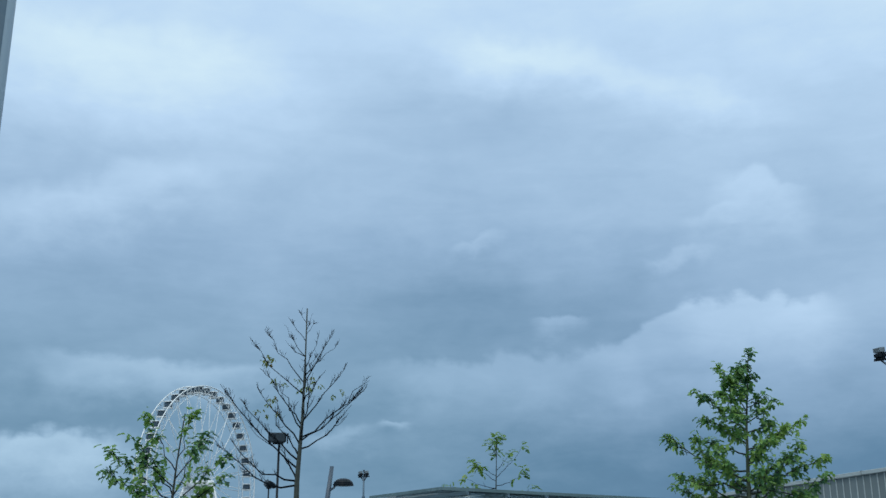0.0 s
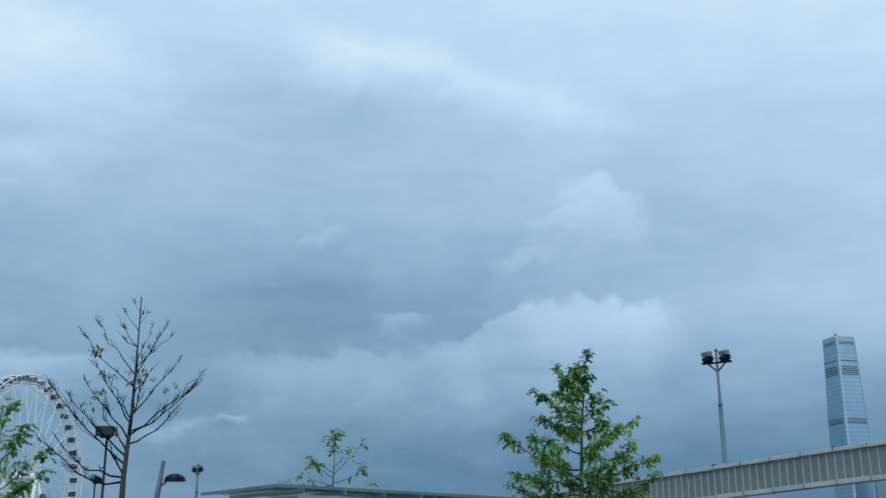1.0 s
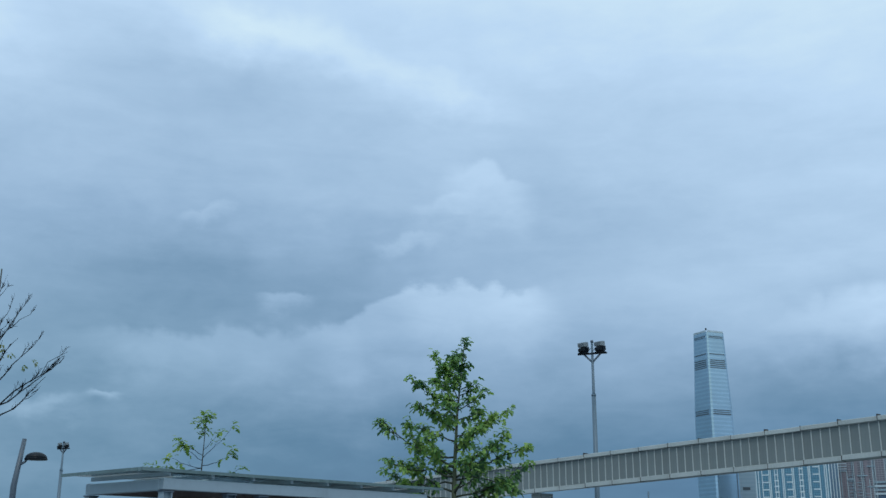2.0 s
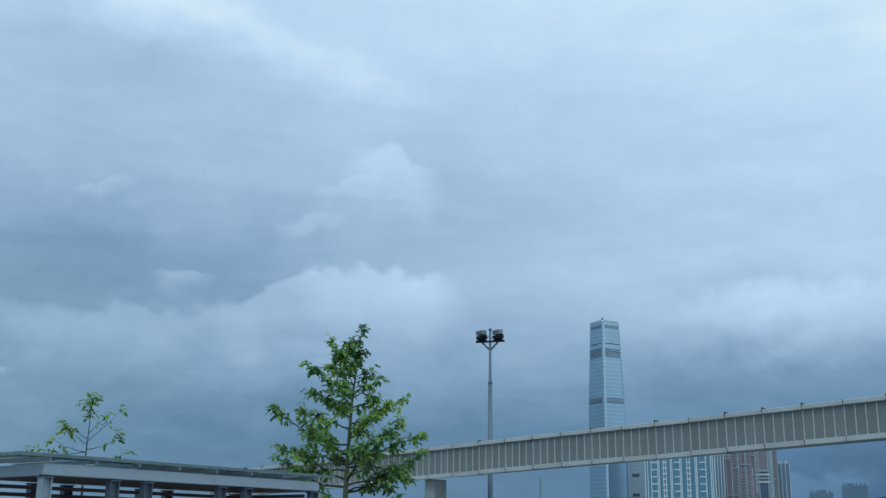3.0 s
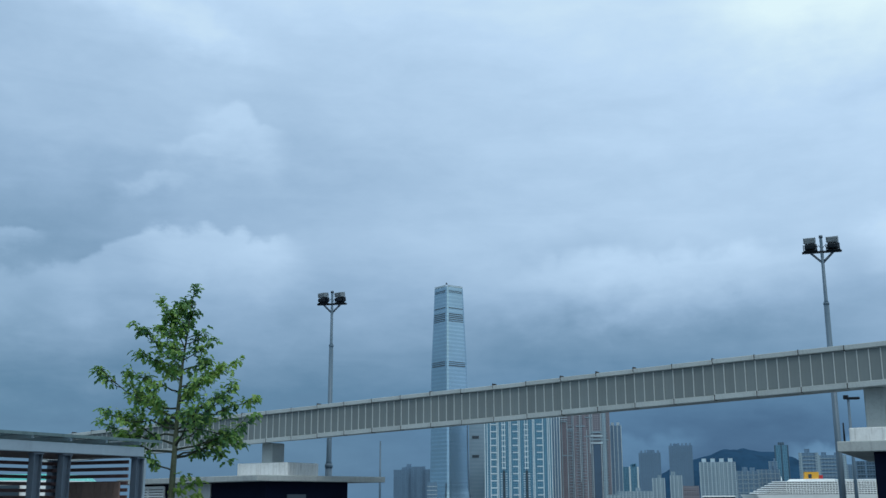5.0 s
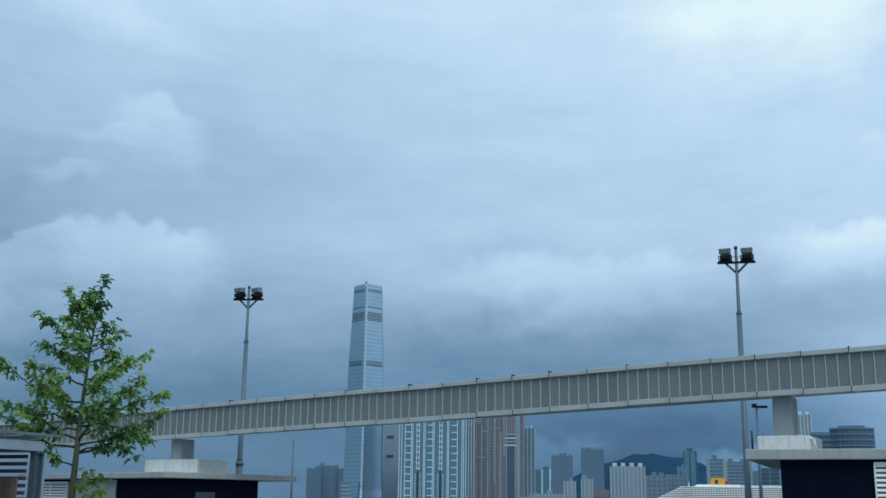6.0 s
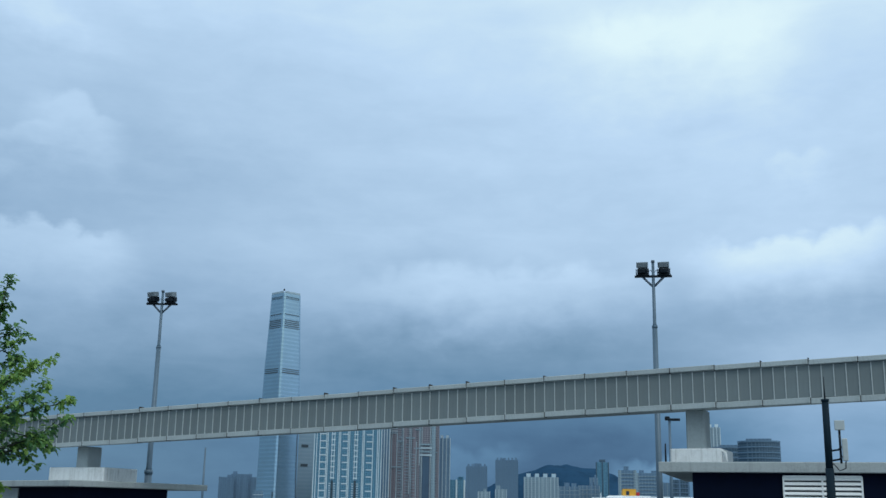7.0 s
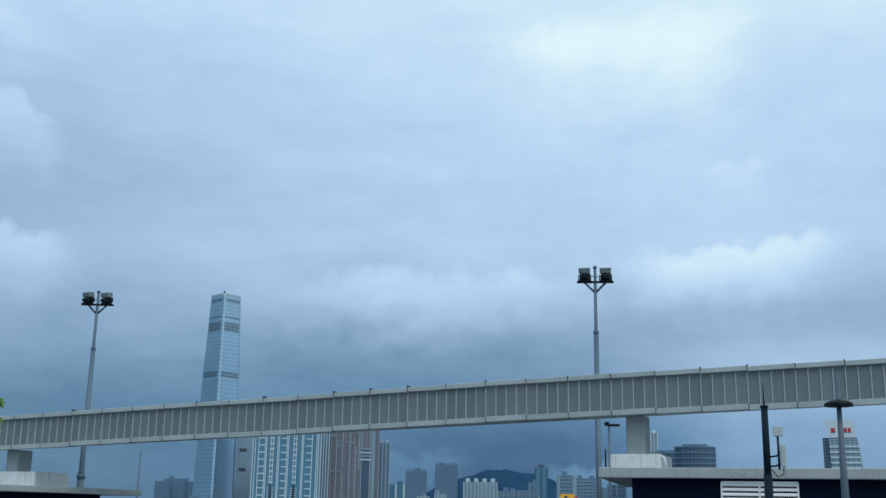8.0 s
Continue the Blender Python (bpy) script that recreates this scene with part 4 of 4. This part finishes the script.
def lofted(sections):
    """A body through plan outlines (z, list of x, y)."""
    bm = bmesh.new()
    loops = [[bm.verts.new((px, py, z)) for px, py in outline] for z, outline in sections]
    n = len(loops[0])
    for a, b in zip(loops, loops[1:]):
        for j in range(n):
            bm.faces.new((a[j], a[(j + 1) % n], b[(j + 1) % n], b[j]))
    bm.faces.new(loops[0][::-1])
    bm.faces.new(loops[-1])
    return bm


def notched_square(h, cut=0.1):
    """A square seen on its corner with small notched corners, half diagonal h."""
    out = []
    for k in range(4):
        a = math.pi / 2 * k - math.pi / 2
        cx, cy = h * math.cos(a), h * math.sin(a)
        tx, ty = -math.sin(a), math.cos(a)
        ix, iy = -math.cos(a), -math.sin(a)
        c = h * cut
        out += [(cx - tx * c + ix * c, cy - ty * c + iy * c), (cx + ix * c * 0.45, cy + iy * c * 0.45), (cx + tx * c + ix * c, cy + ty * c + iy * c)]
    return out


def half_at(z):
    knots = [(0, 48.5), (25, 45), (60, 43.5), (110, 42.5), (237, 41.5), (300, 40), (380, 36), (464, 32.5)]
    for (a, p), (b, q) in zip(knots, knots[1:]):
        if z <= b:
            return p + (q - p) * (z - a) / (b - a)
    return knots[-1][1]


supertall = thing("supertall_tower", far_place(0.78, 2330, -7), "very tall silver-blue glass tower across the harbour", "skyscraper", "towers across the harbour")
part("curtain_wall", lofted([(z, notched_square(half_at(z))) for z in (0, 12, 25, 40, 60, 85, 110, 170, 237, 300, 340, 380, 420, 458)]), TALL_GLASS, supertall)
for side in (1, -1):
    ex, ey = side * 1.0, 1.0
    for z, t in ((449, 1.6), (446, 1.2), (411, 1.8), (398, 2.0), (394, 2.0), (390, 2.0), (386, 2.0), (382, 1.6), (293, 1.6), (289, 1.6), (285, 2.4), (226, 2), (220, 2)):
        h = half_at(z)
        long = h * 1.414 * (0.78 if z < 400 or z > 408 else 0.84)
        box_part("plant_louvre", (side * h * 0.5, -h * 0.5, z, long, 1.0, t), PLANT_LOUVRE, supertall, turn=45 * side)
    h = half_at(460)
    box_part("parapet_screen", (side * h * 0.5, -h * 0.5, 459.5, h * 1.22, 1.0, 4), WHITE_HAZED, supertall, turn=45 * side)
box_part("roof_crane", (-1, -half_at(460) + 4, 464, 3, 3, 4), BLACK, supertall)

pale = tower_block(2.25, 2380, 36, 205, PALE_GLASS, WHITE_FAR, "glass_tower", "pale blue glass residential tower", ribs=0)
for z in (138, 97):
    box_part("plant_louvre", (-4, -0.4, z, 15, 1.0, 6), PLANT_LOUVRE, pale)

slab_tower = thing("residential_slab", far_place(4.39, 2250), "wide teal glass residential slab with white grid", "building", "towers across the harbour")
HW, HT = 137, 205
box_part("wall", (0, 12, HT / 2, HW, 24, HT), TEAL_GLASS, slab_tower)
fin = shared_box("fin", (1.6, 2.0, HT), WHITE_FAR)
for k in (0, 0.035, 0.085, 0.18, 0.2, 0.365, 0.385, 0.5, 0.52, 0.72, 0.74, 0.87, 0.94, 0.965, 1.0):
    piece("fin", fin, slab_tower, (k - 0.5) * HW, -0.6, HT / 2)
beam = shared_box("balcony_band", (11.5, 1.6, 2.0), WHITE_FAR)
for cx in (0.11, 0.44, 0.8):
    for k in range(14):
        piece("balcony_band", beam, slab_tower, (cx + 0.02 - 0.5) * HW, -0.4, 14 + k * 14.2)
step = shared_box("stair_band", (8.5, 1.8, 2.2), WHITE_FAR)
for cx in (0.28, 0.62):
    for k in range(12):
        piece("stair_band", step, slab_tower, (cx - 0.5) * HW, -0.5, 68 + k * 11.0)
    for dx in (-2.6, 2.6):
        box_part("stair_fin", ((cx - 0.5) * HW + dx, -0.5, 135, 1.5, 1.8, 140), WHITE_FAR, slab_tower)
    # Raised dark box drawn for an opening; its shade is the box colour.
    box_part("slot_shade_box", ((cx - 0.5) * HW, -0.5, 32, 4.5, 1.2, 62), SHIP_DARK, slab_tower)
    lad = shared_box("low_band", (3.6, 1.4, 1.4), WHITE_FAR)
    for k in range(12):
        for dx in (-5, 5):
            piece("low_band", lad, slab_tower, (cx - 0.5) * HW + dx, -0.5, 6 + k * 4.6)
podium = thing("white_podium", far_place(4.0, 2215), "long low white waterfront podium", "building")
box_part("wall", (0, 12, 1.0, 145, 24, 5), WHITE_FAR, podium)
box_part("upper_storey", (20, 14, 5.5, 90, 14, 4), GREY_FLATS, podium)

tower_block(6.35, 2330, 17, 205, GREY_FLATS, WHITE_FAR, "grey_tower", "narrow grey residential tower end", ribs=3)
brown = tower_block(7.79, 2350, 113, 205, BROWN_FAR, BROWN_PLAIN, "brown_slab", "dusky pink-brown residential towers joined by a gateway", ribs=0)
for k, (px, w) in enumerate(((-46, 1.4), (-38, 3), (-31, 3), (-24, 1.4), (-17, 4), (-10, 3), (-4, 1.4), (3, 6), (11, 4), (16, 1.4), (42, 3), (47, 3), (-53, 1.4), (-42, 1.4), (53, 2))):
    box_part("pilaster", (px, -0.6, 102, w, 1.6, 204), (PALE_FLATS, BROWN_PLAIN, BROWN_FAR)[k % 3], brown)
# No recess here: a raised slate box carries the opening's shade as colour.
box_part("gateway_shade_box", (28, -0.6, 60, 15, 1.6, 120), SLATE, brown, "tall dark box painted as the shaded gateway opening")
for k in range(4):
    box_part("sky_bridge", (28, -1.4, 122 + k * 7.5, 25, 2.4, 4), PALE_FLATS if k % 2 else WHITE_HAZED, brown, "white banded bridge floors")
for px, low, high in ((-50, 0, 200), (-34.5, 0, 168), (-21, 0, 190), (-7, 40, 204), (7, 0, 150), (14, 100, 204), (19, 0, 204), (37.5, 0, 190)):
    box_part("fin", (px, -1.3, (low + high) / 2, 1.3, 1.6, high - low), WHITE_HAZED, brown)
stripe = shared_box("floor_stripe", (17, 1.4, 1.5), WHITE_HAZED)
for k in range(7):
    piece("floor_stripe", stripe, brown, -42, -1.0, 172 + k * 5.2)
sill = shared_box("floor_stripe", (9, 1.2, 1.1), PALE_FLATS)
for px, low, n in ((-28, 12, 24), (-13, 10, 22), (2, 14, 18), (47, 20, 20)):
    for k in range(n):
        piece("floor_stripe", sill, brown, px, -0.9, low + k * 6.4)
box_part("shaft", (44, -1.0, 100, 9, 2.2, 205), PALE_FLATS, brown)
for px, z, w in ((-44, 168, 20), (-28, 150, 14), (-6, 158, 20), (8, 136, 12), (46, 128, 14), (12, 176, 16), (-36, 96, 22)):
    box_part("ledge", (px, -1.2, z, w, 2.4, 2.4), PALE_FLATS, brown)
tower_block(9.45, 2400, 24, 162, GREY_FLATS, WHITE_HAZED, "white_tower", "slim white-ribbed residential tower", ribs=3, crown=2)
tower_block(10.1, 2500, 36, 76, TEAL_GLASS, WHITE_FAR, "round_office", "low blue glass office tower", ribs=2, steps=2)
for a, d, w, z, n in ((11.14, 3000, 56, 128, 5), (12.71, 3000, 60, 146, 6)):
    tower_block(a, d, w, z, HAZY_FLATS, GREY_FLATS, "ribbed_tower", "tall grey ribbed residential tower with haze in its colour", ribs=n, crown=n, steps=1)
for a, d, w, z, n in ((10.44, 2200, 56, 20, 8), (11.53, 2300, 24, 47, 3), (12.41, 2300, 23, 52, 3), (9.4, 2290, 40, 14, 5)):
    tower_block(a, d, w, z, PALE_FLATS, WHITE_HAZED, "pale_block", "pale low waterfront block", ribs=n, steps=1)
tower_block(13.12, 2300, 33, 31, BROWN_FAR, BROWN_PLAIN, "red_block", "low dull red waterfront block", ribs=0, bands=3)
tower_block(14.49, 2000, 61, 68, PALE_FLATS, WHITE_HAZED, "four_wing_block", "pale residential block of four ribbed wings", ribs=9, crown=4)
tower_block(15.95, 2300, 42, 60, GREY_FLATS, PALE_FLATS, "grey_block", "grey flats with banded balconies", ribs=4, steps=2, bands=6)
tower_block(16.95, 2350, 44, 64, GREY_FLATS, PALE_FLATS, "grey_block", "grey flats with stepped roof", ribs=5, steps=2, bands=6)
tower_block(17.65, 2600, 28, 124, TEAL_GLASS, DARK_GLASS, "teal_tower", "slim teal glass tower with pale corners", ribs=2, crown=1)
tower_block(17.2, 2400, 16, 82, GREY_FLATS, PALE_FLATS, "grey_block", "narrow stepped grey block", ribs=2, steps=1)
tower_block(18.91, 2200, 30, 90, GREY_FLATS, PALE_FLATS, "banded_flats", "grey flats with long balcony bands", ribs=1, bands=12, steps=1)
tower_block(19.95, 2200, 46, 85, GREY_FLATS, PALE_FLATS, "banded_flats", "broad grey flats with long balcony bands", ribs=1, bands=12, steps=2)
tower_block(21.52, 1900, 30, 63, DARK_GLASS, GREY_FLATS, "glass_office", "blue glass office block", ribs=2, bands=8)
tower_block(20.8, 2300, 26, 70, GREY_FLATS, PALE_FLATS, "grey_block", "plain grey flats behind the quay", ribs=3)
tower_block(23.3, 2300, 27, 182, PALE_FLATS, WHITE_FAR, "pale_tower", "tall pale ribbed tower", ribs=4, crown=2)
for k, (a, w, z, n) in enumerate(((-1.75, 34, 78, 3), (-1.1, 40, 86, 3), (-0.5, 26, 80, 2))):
    tower_block(a, 2700 + 20 * k, w, z, HAZY_FLATS, HAZY_FLATS, "dark_block", "dark blue-grey blocks with haze in their colour", ribs=n, steps=1)
tower_block(-0.12, 2280, 20, 40, GREY_FLATS, WHITE_HAZED, "banded_block", "small low block with white floor bands", ribs=0, bands=4)
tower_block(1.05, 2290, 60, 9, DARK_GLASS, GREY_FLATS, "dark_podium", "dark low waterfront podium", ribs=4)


def curved_office(azimuth, distance, width, top, floors, label):
    t = thing("curved_office", far_place(azimuth, distance), label, "building", "towers across the harbour")
    outline = [(width / 2 * math.cos(a), 16 + 20 * math.sin(a)) for a in (math.pi * 2 * k / 28 for k in range(28))]
    part("wall", lofted([(0, outline), (top, outline)]), DARK_GLASS, t)
    wider = [(px * 1.015, 16 + (py - 16) * 1.04) for px, py in outline]
    bm = lofted([(0, wider), (2.0, wider)])
    me = finish(bm, "floor_band")
    me.materials.append(GREY_FLATS)
    for k in range(floors):
        piece("floor_band", me, t, 0, 0, top * (k + 1) / floors - 2.0)
    box_part("roof_plant", (0, 16, top + 1.5, width * 0.6, 14, 4), GREY_FLATS, t)


curved_office(24.15, 1800, 60, 112, 14, "stepped curved blue glass office block")
curved_office(25.5, 1700, 62, 115, 14, "curved glass office block with banded floors")

gable = thing("signed_tower", far_place(32.7, 1500), "white and glass office tower with a slanted top and a sign", "building", "towers across the harbour")
part("wall", lofted([(0, [(-14, 0), (28, 0), (28, 25), (-14, 25)]), (100, [(-18, 0), (18, 0), (18, 25), (-18, 25)]), (112, [(-18, 0), (16, 0), (16, 25), (-18, 25)])]), PALE_FLATS, gable)
box_part("glass_shaft", (-20, 12, 56, 12, 20, 112), DARK_GLASS, gable, "dark glass shaft")
part("sign_board", lofted([(112, [(-18, -0.5), (16, -0.5), (16, 3), (-18, 3)]), (134, [(-22, -0.5), (12, -0.5), (12, 3), (-22, 3)])]), WHITE_FAR, gable, "slanted white sign board")
for px, w in ((-11, 5), (-1, 3.4), (4, 3.4), (9, 3.4)):
    box_part("sign_bar", (px - 1.5, -1.0, 121.5, w, 0.8, 5.5), SIGN_RED, gable, "plain red bar")
band = shared_box("floor_band", (36, 1.2, 2.2), WHITE_FAR)
for k in range(14):
    piece("floor_band", band, gable, 2 - k * 0.14, -0.4, 12 + k * 6.8)
tower_block(33.4, 1600, 30, 40, DARK_GLASS, GREY_FLATS, "glass_office", "low dark glass office block", ribs=2, bands=4)

# ---- hills ----


def hill(name, azimuth, distance, width, height, seed, label):
    bm = bmesh.new()
    n, rows = 72, 12
    grid = []
    for j in range(rows):
        q = j / (rows - 1)
        line = []
        for i in range(n):
            p = i / (n - 1)
            shape = math.sin(math.pi * p) ** 0.85 * math.sin(math.pi * min(1, q * 0.5 + 0.0)) ** 0.9
            rough = noise.fractal(Vector((p * 5 + seed, q * 2, seed)), 1.0, 2.0, 5)
            line.append(bm.verts.new(((p - 0.5) * width, (q - 0.5) * width * 0.35, max(-4, height * shape * (1 + 0.14 * rough)))))
        grid.append(line)
    for a, b in zip(grid, grid[1:]):
        for i in range(n - 1):
            bm.faces.new((a[i], a[i + 1], b[i + 1], b[i]))
    me = finish(bm, name, True)
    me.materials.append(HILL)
    ob = tagged(new(name, me), label, "hill", kind="structure")
    ob.matrix_basis = far_place(azimuth, distance)


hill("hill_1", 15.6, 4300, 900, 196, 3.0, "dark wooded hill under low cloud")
hill("hill_2", 10.5, 4500, 1100, 110, 8.0, "low wooded ridge with haze in its colour")

# ---- cruise ship ----
ship = thing("cruise_ship", far_place(20.0, 1720, 8), "long white cruise ship with a yellow funnel", "ship")
SLEN = 270.0


def deck_outline(x0, x1, beam_w):
    return [(x0, 0), (x0 + 22, -beam_w / 2), (x1, -beam_w / 2), (x1, beam_w / 2), (x0 + 22, beam_w / 2)]


part("hull", lofted([(-4, deck_outline(-SLEN / 2 + 12, SLEN / 2, 26)), (10, deck_outline(-SLEN / 2, SLEN / 2, 32))]), SHIP_WHITE, ship)
for k in range(7):
    z = 10 + k * 2.7
    x0 = -SLEN / 2 + 14 + k * 5.5
    part("deck", lofted([(z + 1.3, deck_outline(x0, SLEN / 2 - 4 - k * 3, 31)), (z + 2.7, deck_outline(x0, SLEN / 2 - 4 - k * 3, 31))]), SHIP_WHITE, ship)
    part("window_band", lofted([(z, deck_outline(x0 + 2, SLEN / 2 - 6 - k * 3, 29)), (z + 1.3, deck_outline(x0 + 2, SLEN / 2 - 6 - k * 3, 29))]), SHIP_DARK, ship)
post_me = shared_box("balcony_divider", (0.7, 0.6, 18.5), SHIP_WHITE)
for k in range(48):
    piece("balcony_divider", post_me, ship, -SLEN / 2 + 66 + k * 4.0, -15.6, 19)
part("bridge_house", lofted([(28.5, deck_outline(-68, 0, 24)), (32, deck_outline(-62, 0, 24))]), SHIP_WHITE, ship)
part("funnel", lofted([(30, [(-42, -8), (-22, -8), (-22, 8), (-42, 8)]), (42, [(-41, -7), (-21, -7), (-21, 7), (-41, 7)])]), FUNNEL, ship, "yellow funnel")
box_part("funnel_mark", (-34, -8.0, 36, 4.5, 0.6, 6), SHIP_DARK, ship, "dark plain mark")
box_part("funnel_fin", (-18, 0, 35, 5, 8, 5), SIGN_RED, ship)
tube_part("radar_mast", [(-74, 0, 29), (-74, 0, 36)], [0.8, 0.3], SHIP_WHITE, ship, sides=8)
box_part("upper_rail", (50, -12, 30.3, 130, 0.5, 1.6), SHIP_WHITE, ship)
boat = thing("ferry", far_place(14.3, 1700), "low white ferry at the far quay", "boat")
part("hull", lofted([(-4, deck_outline(-34, 34, 10)), (4, deck_outline(-38, 36, 12))]), SHIP_WHITE, boat)
part("cabin", lofted([(4, deck_outline(-20, 30, 10)), (7, deck_outline(-16, 28, 10))]), SHIP_DARK, boat)
part("roof", lofted([(7, deck_outline(-20, 30, 11)), (8.2, deck_outline(-18, 28, 10))]), SHIP_WHITE, boat)

# ---- parked vehicles half hidden behind buildings ----


def van(x, y, yaw, paint, label, size=1.0, roof=None):
    t = thing("parked_van", pose(x, y, 0, 0, 0, yaw), label, "van", "parked vehicles")

    def ring(half_long, half_wide, back=0.0):
        return [(-half_long * size, -half_wide * size), ((half_long + back) * size, -half_wide * size),
                ((half_long + back) * size, half_wide * size), (-half_long * size, half_wide * size)]

    part("body", lofted([(0.35 * size, ring(2.4, 0.9)), (1.2 * size, ring(2.43, 0.95)), (1.84 * size, ring(1.7, 0.86, 0.65))]), paint, t)
    part("roof", lofted([(1.84 * size, ring(1.66, 0.84, 0.66)), (1.97 * size, ring(1.5, 0.74, 0.7))]), roof or paint, t)
    for sy in (-0.93, 0.93):
        box_part("side_window", (0.2 * size, sy * size, 1.52 * size, 2.9 * size, 0.03, 0.45 * size), SHIP_DARK, t)
        for sx in (-1.75, 1.85):
            box_part("lamp", (sx * 1.36 * size, sy * 0.8 * size, 0.9 * size, 0.08, 0.22 * size, 0.16 * size), LENS, t)
    for sx in (-1.55, 1.5):
        for sy in (-0.85, 0.85):
            tube_part("wheel", [(sx * size, (sy - 0.1) * size, 0.34 * size), (sx * size, (sy + 0.1) * size, 0.34 * size)], [0.34 * size] * 2, BLACK, t, sides=16)


van(-4.85, 70.0, 86, VAN_WHITE, "white van parked behind the service building")
van(-13.3, 33.2, -14, VAN_WHITE, "white minibus with a turquoise roof parked beyond the timber slats", 1.36, VAN_TEAL)
